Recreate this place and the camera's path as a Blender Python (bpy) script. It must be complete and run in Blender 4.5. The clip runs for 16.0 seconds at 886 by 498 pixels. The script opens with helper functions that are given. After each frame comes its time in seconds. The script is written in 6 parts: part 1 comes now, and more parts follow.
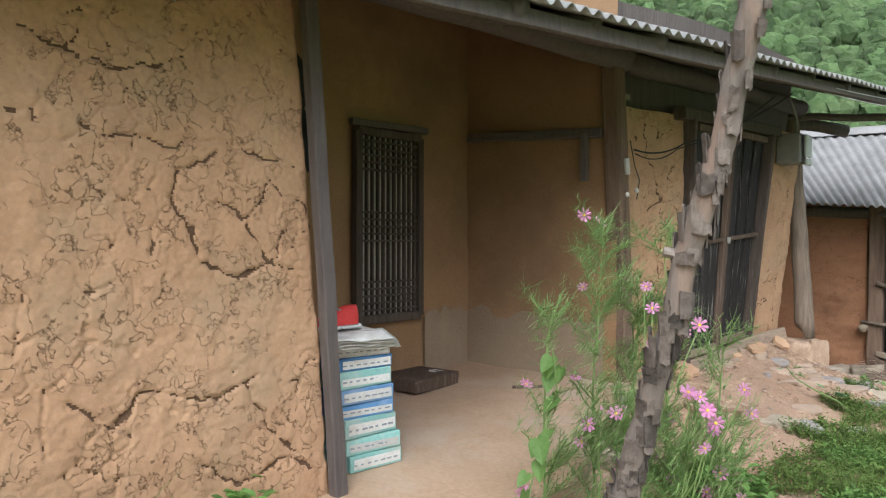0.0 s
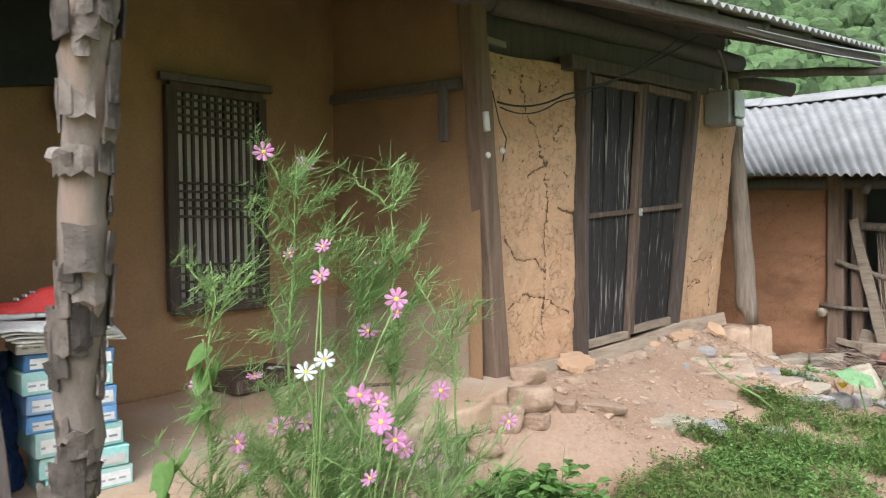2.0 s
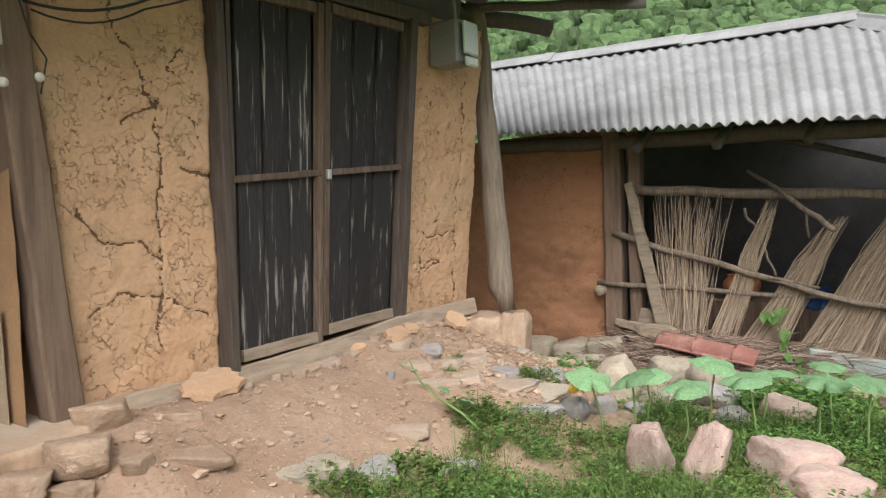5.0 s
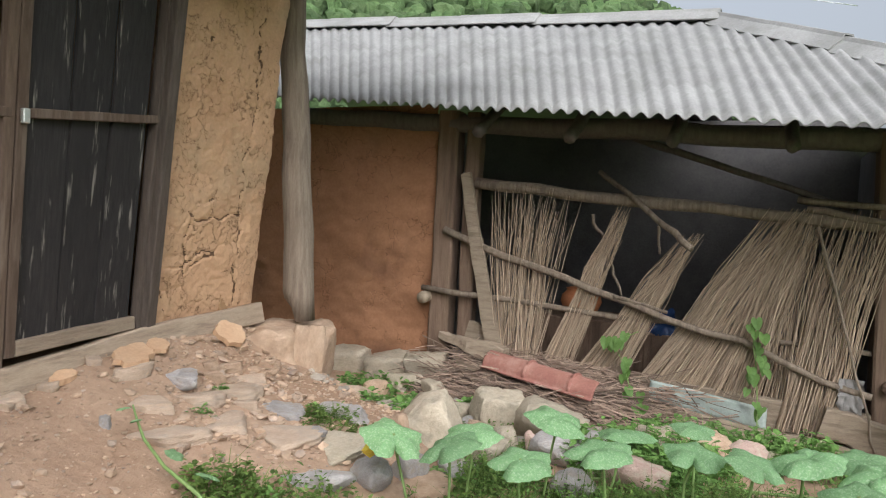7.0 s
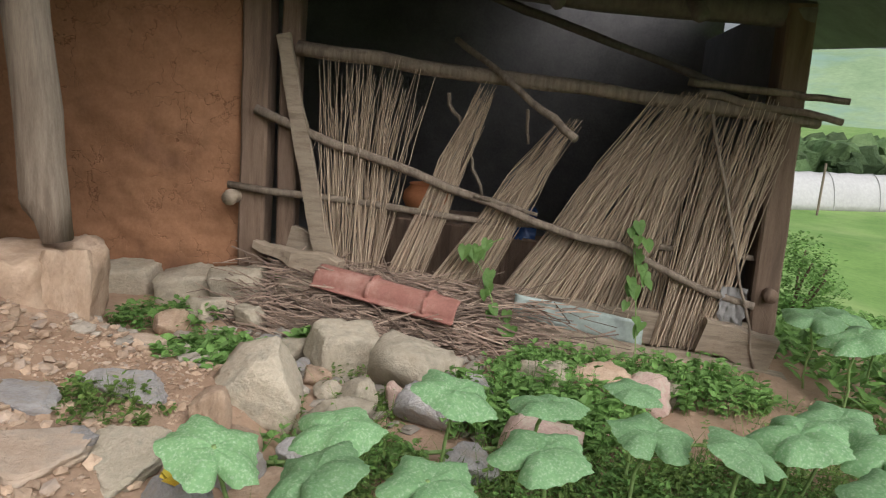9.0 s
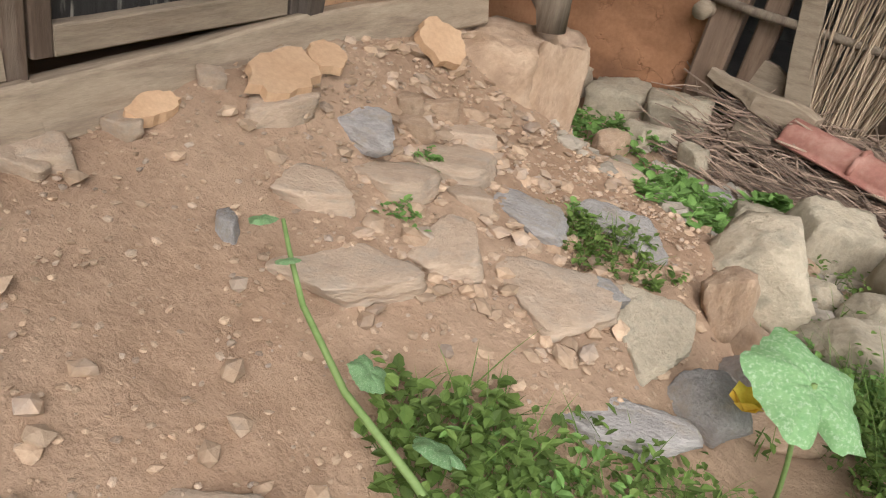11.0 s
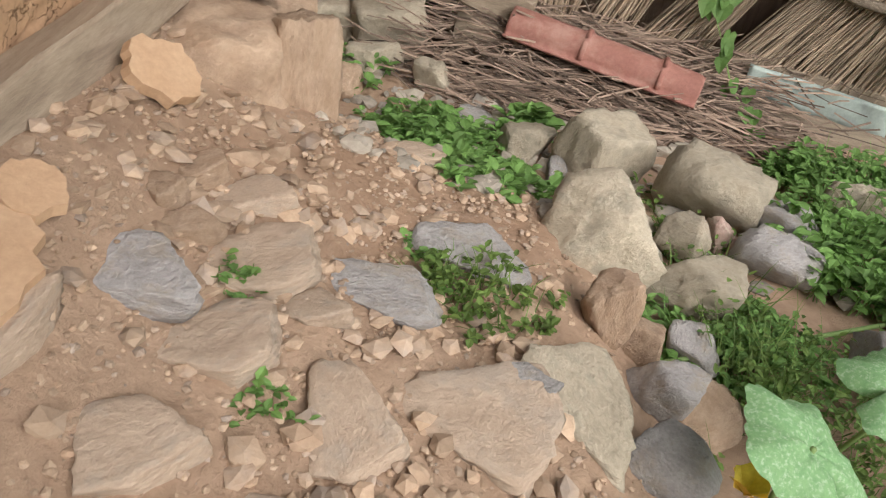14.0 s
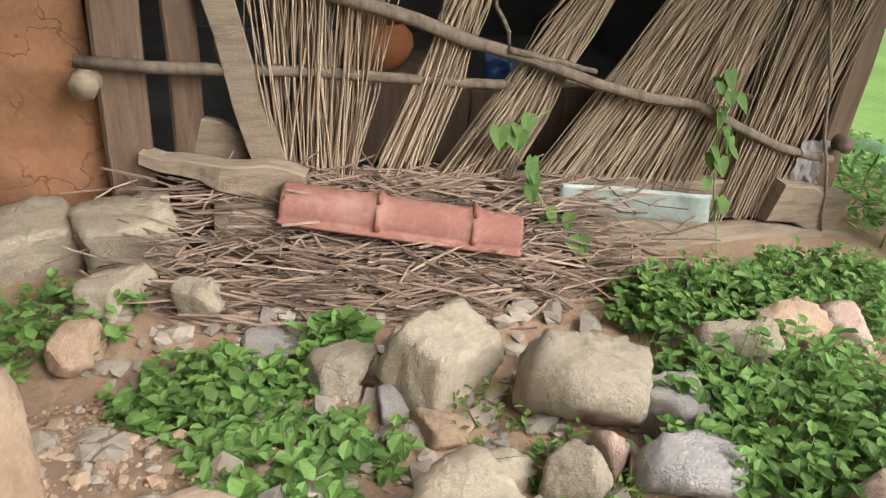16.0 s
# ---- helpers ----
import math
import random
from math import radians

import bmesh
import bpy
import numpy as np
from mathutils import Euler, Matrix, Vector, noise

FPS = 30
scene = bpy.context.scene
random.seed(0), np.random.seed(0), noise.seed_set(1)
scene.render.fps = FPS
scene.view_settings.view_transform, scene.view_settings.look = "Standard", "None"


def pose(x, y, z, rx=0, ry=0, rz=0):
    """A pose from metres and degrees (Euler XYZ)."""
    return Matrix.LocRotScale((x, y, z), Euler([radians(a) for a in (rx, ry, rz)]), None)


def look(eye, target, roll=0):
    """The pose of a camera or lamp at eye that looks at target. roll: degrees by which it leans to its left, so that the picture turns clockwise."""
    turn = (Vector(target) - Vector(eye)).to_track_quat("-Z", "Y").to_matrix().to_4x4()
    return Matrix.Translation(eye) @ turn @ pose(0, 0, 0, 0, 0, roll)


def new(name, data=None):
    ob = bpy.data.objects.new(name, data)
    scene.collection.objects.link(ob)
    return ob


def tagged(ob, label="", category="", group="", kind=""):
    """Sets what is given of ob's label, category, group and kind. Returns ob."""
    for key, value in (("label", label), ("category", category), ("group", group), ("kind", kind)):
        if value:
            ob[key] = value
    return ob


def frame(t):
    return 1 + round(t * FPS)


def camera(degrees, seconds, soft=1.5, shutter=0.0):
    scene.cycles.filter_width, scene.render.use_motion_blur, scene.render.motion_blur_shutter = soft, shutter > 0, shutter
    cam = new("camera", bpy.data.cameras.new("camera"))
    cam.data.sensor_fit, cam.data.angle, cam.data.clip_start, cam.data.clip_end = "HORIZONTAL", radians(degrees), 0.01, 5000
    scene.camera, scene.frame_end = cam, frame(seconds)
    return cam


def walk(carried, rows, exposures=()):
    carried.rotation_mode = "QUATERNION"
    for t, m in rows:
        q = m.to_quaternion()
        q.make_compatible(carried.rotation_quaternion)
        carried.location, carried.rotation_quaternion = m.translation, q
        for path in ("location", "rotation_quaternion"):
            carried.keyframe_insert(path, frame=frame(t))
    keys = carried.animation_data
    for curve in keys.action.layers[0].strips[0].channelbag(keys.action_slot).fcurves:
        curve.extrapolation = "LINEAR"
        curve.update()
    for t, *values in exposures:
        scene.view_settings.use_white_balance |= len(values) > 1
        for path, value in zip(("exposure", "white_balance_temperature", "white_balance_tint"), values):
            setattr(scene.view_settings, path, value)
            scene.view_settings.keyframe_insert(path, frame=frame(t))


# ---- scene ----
cam = camera(62.9, 16.0, soft=1.1, shutter=0.12)
PATH = [
    (0, (0.035, 0.085, 1.553), (-1.277, 1.594, 1.54), 0.1),
    (0.5, (0.137, 0.408, 1.485), (-1.161, 1.93, 1.441), -0.1),
    (1, (0.168, 0.773, 1.438), (-1.089, 2.328, 1.436), -0.7),
    (1.5, (0.265, 1.137, 1.417), (-1.009, 2.679, 1.404), -1.6),
    (2, (0.376, 1.516, 1.397), (-0.97, 2.996, 1.372), -1.0),
    (2.5, (0.378, 1.897, 1.361), (-0.984, 3.362, 1.339), -0.3),
    (3, (0.417, 2.23, 1.38), (-0.983, 3.658, 1.409), -0.8),
    (3.5, (0.51, 2.554, 1.361), (-0.86, 4.011, 1.354), 0.1),
    (4, (0.522, 2.895, 1.341), (-0.702, 4.476, 1.317), -1.2),
    (4.5, (0.511, 3.214, 1.325), (-0.584, 4.887, 1.266), -3.0),
    (5, (0.574, 3.558, 1.304), (-0.5, 5.242, 1.215), -2.6),
    (5.2, (0.586, 3.678, 1.294), (-0.453, 5.383, 1.188), -2.2),
    (7.3, (0.088, 4.914, 1.338), (-0.483, 6.825, 1.185), 2.3),
    (7.5, (0.021, 5.014, 1.343), (-0.472, 6.944, 1.155), 2.0),
    (8, (-0.073, 5.286, 1.346), (-0.353, 7.246, 1.06), 1.2),
    (8.5, (-0.164, 5.605, 1.323), (-0.276, 7.57, 0.965), 2.0),
    (9, (-0.312, 5.796, 1.283), (-0.417, 7.746, 0.852), 4.0),
    (9.5, (-0.604, 5.935, 1.235), (-0.813, 7.848, 0.688), 6.1),
    (10, (-0.84, 6.037, 1.156), (-1.228, 7.857, 0.425), 8.7),
    (10.2, (-0.934, 6.093, 1.133), (-1.44, 7.851, 0.324), 9.0),
    (12.3, (-1.317, 6.126, 1.164), (-2.237, 7.519, 0.064), 12.2),
    (12.5, (-1.392, 6.25, 1.162), (-2.355, 7.627, 0.078), 11.3),
    (13, (-1.507, 6.433, 1.176), (-2.313, 7.89, 0.069), 11.3),
    (13.5, (-1.668, 6.54, 1.217), (-1.861, 8.126, 0.013), 12.2),
    (14, (-1.744, 6.649, 1.286), (-1.568, 8.236, 0.082), 11.7),
    (14.5, (-1.787, 6.845, 1.33), (-1.414, 8.404, 0.135), 10.3),
    (15, (-1.8, 7.062, 1.388), (-1.241, 8.621, 0.266), 7.2),
    (15.5, (-1.767, 7.275, 1.392), (-1.108, 8.847, 0.345), 5.6),
    (16, (-1.607, 7.484, 1.384), (-0.964, 9.099, 0.395), 5.1),
]
walk(cam, [(t, look(eye, target, roll)) for t, eye, target, roll in PATH],
     [(0.0, 0.26, 5750, 10), (1.0, 0.42, 5700, 10), (2.5, 0.62, 5700, 10), (4.0, 0.53, 5850, 10), (5.0, 0.36, 6050, 10), (7.5, 0.2, 5950, 10), (9.0, 0.0, 6050, 10), (10.0, 0.15, 6200, 10), (13.0, 0.26, 6250, 10), (14.5, 0.2, 6250, 10), (16.0, 0.6, 6300, 10)])

# ---- world, sun, exposure ----
world = bpy.data.worlds.new("overcast_sky")
scene.world = world
world.use_nodes = True
wn, wl = world.node_tree.nodes, world.node_tree.links
sky = wn.new("ShaderNodeTexSky")
sky.sky_type = "NISHITA"
sky.sun_disc = False
sky.sun_elevation, sky.sun_rotation = radians(45), radians(149)
sky.dust_density, sky.ozone_density, sky.air_density = 6.0, 1.0, 1.2
desat = wn.new("ShaderNodeHueSaturation")
desat.inputs["Saturation"].default_value = 0.22
wl.new(sky.outputs[0], desat.inputs["Color"])
wl.new(desat.outputs[0], wn["Background"].inputs[0])
wn["Background"].inputs[1].default_value = 0.15
sun_data = bpy.data.lights.new("sun", "SUN")
sun_data.energy, sun_data.angle, sun_data.color = 1.9, radians(60), (1.0, 0.96, 0.9)
sun = new("sun", sun_data)
sun.matrix_basis = look((3.71, -1.17, 7.2), (0, 5, 0))

# ---- materials ----
MATS = {}


def mat(name, a, b, scale=6.0, rough=0.9, bump=0.3, fine=60.0, c=None, cscale=1.5, camount=0.5, stretch=(1, 1, 1), crack=0.0,
        crack_scale=3.0, metal=0.0, vary=0.15, trans=0.0, spec=0.3, island=False, patch=(0.5, 0.66), depth=0.02):
    """Two-scale surface: base a to b by coarse and fine noise, patches of c, fine bump and optional crack network."""
    m = bpy.data.materials.new(name)
    m.use_nodes = True
    n, l = m.node_tree.nodes, m.node_tree.links
    bs = n["Principled BSDF"]
    tc = n.new("ShaderNodeTexCoord")
    mp = n.new("ShaderNodeMapping")
    mp.inputs["Scale"].default_value = stretch
    l.new(tc.outputs["Object"], mp.inputs[0])
    info = n.new("ShaderNodeNewGeometry" if island else "ShaderNodeObjectInfo")
    rand = info.outputs["Random Per Island" if island else "Random"]
    shift = n.new("ShaderNodeVectorMath")
    shift.operation = "MULTIPLY_ADD"
    l.new(rand, shift.inputs[0])
    shift.inputs[1].default_value = (7.3, 3.1, 5.7)
    l.new(mp.outputs[0], shift.inputs[2])
    co = shift.outputs[0]

    def tex(s, detail=6.0, ro=0.6):
        t = n.new("ShaderNodeTexNoise")
        t.inputs["Scale"].default_value, t.inputs["Detail"].default_value, t.inputs["Roughness"].default_value = s, detail, ro
        l.new(co, t.inputs["Vector"])
        return t.outputs[0]

    def ramp(x, lo, hi, c0=(0, 0, 0, 1), c1=(1, 1, 1, 1)):
        r = n.new("ShaderNodeValToRGB")
        r.color_ramp.elements[0].position, r.color_ramp.elements[1].position = lo, hi
        r.color_ramp.elements[0].color, r.color_ramp.elements[1].color = c0, c1
        l.new(x, r.inputs[0])
        return r.outputs[0]

    def mix(f, x, y, mode="MIX"):
        k = n.new("ShaderNodeMix")
        k.data_type, k.blend_type = "RGBA", mode
        for sock, v in ((k.inputs[0], f), (k.inputs[6], x), (k.inputs[7], y)):
            if isinstance(v, (int, float)):
                sock.default_value = v
            elif isinstance(v, tuple):
                sock.default_value = (*v[:3], 1)
            else:
                l.new(v, sock)
        return k.outputs[2]

    coarse, small = tex(scale), tex(fine, 8.0, 0.7)
    col = mix(ramp(coarse, 0.32, 0.68), a, b)
    col = mix(0.35, col, ramp(small, 0.25, 0.75, (*[v * 0.6 for v in a], 1), (*[min(1, v * 1.25) for v in b], 1)))
    if c:
        f = ramp(tex(cscale, 5.0, 0.65), *patch)
        sc = n.new("ShaderNodeMath")
        sc.operation = "MULTIPLY"
        l.new(f, sc.inputs[0])
        sc.inputs[1].default_value = camount
        col = mix(sc.outputs[0], col, c)
    height = mix(0.5, small, coarse)
    if crack:
        vo = n.new("ShaderNodeTexVoronoi")
        vo.feature = "DISTANCE_TO_EDGE"
        vo.inputs["Scale"].default_value = crack_scale
        warp = n.new("ShaderNodeTexNoise")
        warp.inputs["Scale"].default_value, warp.inputs["Detail"].default_value = crack_scale * 1.6, 5.0
        l.new(co, warp.inputs["Vector"])
        add = n.new("ShaderNodeVectorMath")
        add.operation = "MULTIPLY_ADD"
        l.new(warp.outputs[1], add.inputs[0])
        add.inputs[1].default_value = (0.35, 0.35, 0.35)
        l.new(co, add.inputs[2])
        l.new(add.outputs[0], vo.inputs["Vector"])
        line = ramp(vo.outputs[0], 0.0, 0.022)
        keep = ramp(tex(crack_scale * 0.7, 2.0), 0.47, 0.56)
        inv = n.new("ShaderNodeMath")
        inv.operation = "MAXIMUM"
        l.new(line, inv.inputs[0])
        l.new(keep, inv.inputs[1])
        # Crack lines are darkened in colour, for the shade down in them.
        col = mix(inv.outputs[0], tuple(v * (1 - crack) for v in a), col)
        height = mix(0.6, height, inv.outputs[0])
    hv = n.new("ShaderNodeHueSaturation")
    mr = n.new("ShaderNodeMapRange")
    l.new(rand, mr.inputs[0])
    mr.inputs[3].default_value, mr.inputs[4].default_value = 1 - vary, 1 + vary
    l.new(mr.outputs[0], hv.inputs["Value"])
    l.new(col, hv.inputs["Color"])
    l.new(hv.outputs[0], bs.inputs["Base Color"])
    bp = n.new("ShaderNodeBump")
    bp.inputs["Strength"].default_value, bp.inputs["Distance"].default_value = bump, depth
    l.new(height, bp.inputs["Height"])
    l.new(bp.outputs[0], bs.inputs["Normal"])
    bs.inputs["Roughness"].default_value, bs.inputs["Metallic"].default_value = rough, metal
    bs.inputs["Specular IOR Level"].default_value = spec
    if trans:
        bs.inputs["Subsurface Weight"].default_value = 0
        tr = n.new("ShaderNodeBsdfTranslucent")
        l.new(hv.outputs[0], tr.inputs[0])
        ms = n.new("ShaderNodeMixShader")
        ms.inputs[0].default_value = trans
        l.new(bs.outputs[0], ms.inputs[1])
        l.new(tr.outputs[0], ms.inputs[2])
        l.new(ms.outputs[0], n["Material Output"].inputs[0])
    MATS[name] = m
    return m


MUD = mat("mud_plaster", (0.46, 0.27, 0.15), (0.56, 0.355, 0.21), 2.2, 0.95, 0.9, 55, (0.37, 0.275, 0.17), 1.3, 0.6, crack=0.55, crack_scale=8.0, vary=0.0, depth=0.014)
MUD_RED = mat("red_mud_plaster", (0.32, 0.155, 0.08), (0.40, 0.205, 0.11), 2.5, 0.95, 0.5, 40, (0.13, 0.07, 0.045), 0.9, 0.75, crack=0.35, crack_scale=4.0, vary=0.0)
# Darker mud plaster: the shade of the porch is put into the colour.
MUD_DARK = mat("shaded_mud_plaster", (0.30, 0.175, 0.09), (0.38, 0.235, 0.125), 1.6, 0.95, 0.35, 50, (0.21, 0.135, 0.08), 1.0, 0.6, vary=0.0)
FLOOR_EARTH = mat("packed_earth_floor", (0.42, 0.28, 0.17), (0.52, 0.37, 0.25), 2.0, 0.9, 0.25, 40, (0.50, 0.42, 0.33), 1.1, 0.6, vary=0.0)
WOOD_DARK = mat("blackened_wood", (0.095, 0.080, 0.075), (0.18, 0.15, 0.135), 5, 0.75, 0.5, 50, (0.16, 0.13, 0.11), 3, 0.4, stretch=(7, 7, 0.6))
WOOD_JAMB = mat("dark_brown_jamb_wood", (0.05, 0.039, 0.031), (0.11, 0.083, 0.066), 5, 0.75, 0.5, 50, (0.16, 0.13, 0.11), 3, 0.4, stretch=(7, 7, 0.6))
WOOD_DOOR = mat("charred_plank_wood", (0.017, 0.015, 0.015), (0.046, 0.040, 0.038), 6, 0.7, 0.6, 55, (0.40, 0.36, 0.31), 1.8, 0.7, stretch=(14, 14, 0.5), patch=(0.585, 0.66))
WOOD_FRAME = mat("brown_aged_frame_wood", (0.08, 0.052, 0.036), (0.16, 0.11, 0.08), 6, 0.8, 0.5, 60, (0.24, 0.19, 0.15), 3, 0.4, stretch=(8, 8, 0.7))
WOOD_GREY = mat("weathered_grey_wood", (0.15, 0.11, 0.08), (0.30, 0.24, 0.18), 5, 0.85, 0.6, 50, (0.09, 0.065, 0.05), 3, 0.5, stretch=(8, 8, 0.7))
WOOD_GREY_X = mat("weathered_pale_plank", (0.24, 0.18, 0.125), (0.40, 0.32, 0.235), 5, 0.85, 0.55, 50, (0.14, 0.10, 0.07), 3, 0.5, stretch=(0.8, 7, 7))
WOOD_GREY_Y = mat("weathered_sill_wood", (0.27, 0.20, 0.14), (0.42, 0.33, 0.24), 5, 0.85, 0.5, 50, (0.14, 0.10, 0.075), 3, 0.5, stretch=(7, 0.8, 7))
WOOD_POST = mat("old_brown_post_wood", (0.12, 0.075, 0.05), (0.24, 0.165, 0.115), 5, 0.85, 0.6, 50, (0.055, 0.036, 0.026), 2.5, 0.6, stretch=(8, 8, 0.6))
PAPER = mat("door_paper", (0.55, 0.52, 0.44), (0.66, 0.63, 0.55), 3, 0.95, 0.1, 60, (0.42, 0.37, 0.28), 2, 0.5)
CEMENT = mat("weathered_cement_sheet", (0.22, 0.215, 0.205), (0.37, 0.36, 0.345), 2.5, 0.95, 0.35, 55, (0.20, 0.20, 0.18), 3, 0.55, vary=0.05)
SOFFIT = mat("dark_roof_underside", (0.26, 0.21, 0.185), (0.38, 0.31, 0.27), 3, 0.9, 0.4, 40, vary=0.0)
DIRT = mat("dry_reddish_earth", (0.33, 0.21, 0.135), (0.46, 0.32, 0.22), 1.6, 0.97, 1.0, 30, (0.27, 0.165, 0.10), 1.4, 0.55, vary=0.0, depth=0.03)
STONE = mat("tan_field_stone", (0.38, 0.315, 0.225), (0.54, 0.46, 0.35), 4, 0.92, 0.75, 18, (0.26, 0.23, 0.17), 4, 0.65, depth=0.035, vary=0.15)
STONE_GREY = mat("grey_slate_stone", (0.33, 0.30, 0.28), (0.48, 0.445, 0.42), 5, 0.88, 0.75, 20, (0.40, 0.33, 0.25), 3.5, 0.6, depth=0.03, vary=0.15)
STONE_DUST = mat("dusty_paving_stone", (0.43, 0.315, 0.225), (0.54, 0.415, 0.31), 4, 0.95, 0.7, 18, (0.40, 0.335, 0.27), 3.0, 0.6, depth=0.025, vary=0.10)
STONE_RED = mat("earth_stained_stone", (0.40, 0.265, 0.17), (0.54, 0.395, 0.28), 4, 0.93, 0.75, 18, (0.30, 0.20, 0.14), 3.5, 0.55, depth=0.035, vary=0.12)
STONE_PINK = mat("pink_field_stone", (0.44, 0.285, 0.23), (0.57, 0.42, 0.345), 5, 0.88, 0.75, 18, (0.52, 0.45, 0.34), 3.5, 0.8, depth=0.035, vary=0.12)
CHIP = mat("fallen_mud_plaster", (0.52, 0.32, 0.185), (0.60, 0.40, 0.25), 5, 0.95, 0.35, 60, vary=0.1)

# Dark earth for deep crack faces; the cracks' shadow is put into its colour.
CRACK = mat("crack_shadow_earth", (0.09, 0.05, 0.028), (0.16, 0.095, 0.055), 8, 0.95, 0.4, 60, vary=0.0)
# Soot and the shed's inner darkness are both put into this colour.
SOOT_SHADE = mat("sooted_shaded_wood_and_mud", (0.12, 0.115, 0.115), (0.20, 0.185, 0.18), 3, 0.9, 0.4, 40, vary=0.0)
LEAF = mat("weed_leaf", (0.12, 0.23, 0.05), (0.21, 0.35, 0.10), 8, 0.6, 0.1, 60, trans=0.35, vary=0.35, island=True)
GRASS = mat("yellow_green_grass", (0.085, 0.155, 0.03), (0.18, 0.25, 0.065), 5, 0.65, 0.1, 60, trans=0.35, vary=0.4, island=True)
FERN = mat("feathery_cosmos_green", (0.20, 0.33, 0.10), (0.34, 0.46, 0.19), 6, 0.65, 0.1, 60, trans=0.4, vary=0.35, island=True)
DRY = mat("dry_pale_foliage", (0.28, 0.24, 0.14), (0.42, 0.37, 0.24), 6, 0.8, 0.1, 60, trans=0.3, vary=0.3, island=True)
PUMPKIN = mat("pumpkin_leaf_green", (0.17, 0.33, 0.14), (0.25, 0.42, 0.19), 14, 0.6, 0.35, 30, (0.55, 0.64, 0.46), 34, 0.5, trans=0.3, vary=0.18)
STEM = mat("green_stem", (0.18, 0.28, 0.08), (0.28, 0.38, 0.14), 8, 0.6, 0.1, 60, trans=0.1)
PINK = mat("pink_petal", (0.62, 0.22, 0.45), (0.78, 0.42, 0.62), 20, 0.6, 0.1, 60, trans=0.4, vary=0.15)
WHITE_PETAL = mat("white_petal", (0.75, 0.74, 0.7), (0.85, 0.85, 0.8), 20, 0.6, 0.1, 60, trans=0.4)
YELLOW = mat("yellow_pollen", (0.70, 0.45, 0.05), (0.85, 0.62, 0.10), 30, 0.7, 0.2, 60)
STRAW = mat("dry_brush_stems", (0.27, 0.19, 0.13), (0.44, 0.34, 0.24), 6, 0.85, 0.2, 50, (0.52, 0.43, 0.32), 5, 0.4, vary=0.35)
TWIG = mat("brown_twigs", (0.15, 0.10, 0.075), (0.38, 0.28, 0.21), 6, 0.85, 0.2, 50, vary=0.6, island=True)
BARK = mat("flaking_grey_bark", (0.075, 0.058, 0.047), (0.21, 0.175, 0.145), 14, 0.9, 0.9, 40, (0.05, 0.038, 0.03), 9, 0.9, vary=0.5, island=True)
BARE = mat("bare_grey_sapwood", (0.15, 0.122, 0.102), (0.30, 0.255, 0.215), 5, 0.85, 0.5, 50, (0.40, 0.26, 0.18), 3, 0.5, stretch=(6, 6, 0.7))
FOREST = mat("forest_canopy", (0.045, 0.085, 0.03), (0.12, 0.18, 0.07), 0.8, 0.95, 1.0, 3.5, (0.15, 0.19, 0.09), 0.2, 0.4, vary=0.45, island=True, depth=0.5)
# Distance haze is painted in: paler, bluer greens than the near woodland.
FAR_HILL = mat("far_hillside_painted_haze", (0.17, 0.26, 0.13), (0.29, 0.37, 0.21), 0.03, 0.95, 0.2, 0.3, (0.20, 0.30, 0.26), 0.012, 0.7, vary=0.0)
TERRACOTTA = mat("red_ridge_tile", (0.25, 0.105, 0.08), (0.32, 0.15, 0.115), 5, 0.75, 0.3, 50, (0.50, 0.33, 0.26), 6, 0.4)
ZINC = mat("green_grey_metal_sheet", (0.24, 0.28, 0.25), (0.34, 0.38, 0.34), 3, 0.55, 0.15, 50, (0.13, 0.14, 0.15), 4, 0.7, metal=0.3)
BLACK_BAG = mat("black_plastic", (0.012, 0.012, 0.014), (0.03, 0.03, 0.034), 6, 0.35, 0.5, 30)
BLUE_BAG = mat("blue_plastic_sheet", (0.012, 0.03, 0.08), (0.03, 0.065, 0.18), 6, 0.3, 0.6, 20)
CARD_TEAL = mat("teal_box_card", (0.22, 0.46, 0.42), (0.34, 0.58, 0.53), 6, 0.7, 0.1, 50, (0.55, 0.56, 0.50), 5, 0.5)
CARD_BLUE = mat("blue_box_card", (0.08, 0.20, 0.42), (0.14, 0.30, 0.52), 6, 0.7, 0.1, 50, (0.4, 0.45, 0.5), 5, 0.4)
CARD_WHITE = mat("dusty_white_card", (0.58, 0.57, 0.53), (0.72, 0.71, 0.67), 6, 0.8, 0.15, 50, (0.45, 0.40, 0.33), 5, 0.4)
NEWS = mat("old_newspaper", (0.52, 0.50, 0.46), (0.66, 0.64, 0.60), 9, 0.9, 0.2, 60, (0.40, 0.37, 0.33), 14, 0.5)
RED_SHOE = mat("red_shoe_fabric", (0.52, 0.03, 0.03), (0.66, 0.07, 0.06), 12, 0.6, 0.3, 80)
RUBBER = mat("white_rubber", (0.62, 0.62, 0.6), (0.74, 0.74, 0.72), 12, 0.6, 0.1, 60)
METER = mat("grey_plastic_box", (0.20, 0.19, 0.17), (0.28, 0.27, 0.25), 4, 0.6, 0.1, 50)
METER_COVER = mat("milky_meter_cover", (0.50, 0.54, 0.50), (0.62, 0.66, 0.62), 4, 0.3, 0.05, 50)
WIRE = mat("black_cable", (0.015, 0.015, 0.016), (0.03, 0.03, 0.03), 6, 0.5, 0.1, 50)
WIRE_WHITE = mat("white_cable", (0.6, 0.6, 0.6), (0.72, 0.72, 0.72), 6, 0.5, 0.1, 50)
PORCELAIN = mat("dusty_porcelain", (0.55, 0.52, 0.46), (0.66, 0.63, 0.56), 6, 0.4, 0.1, 50)
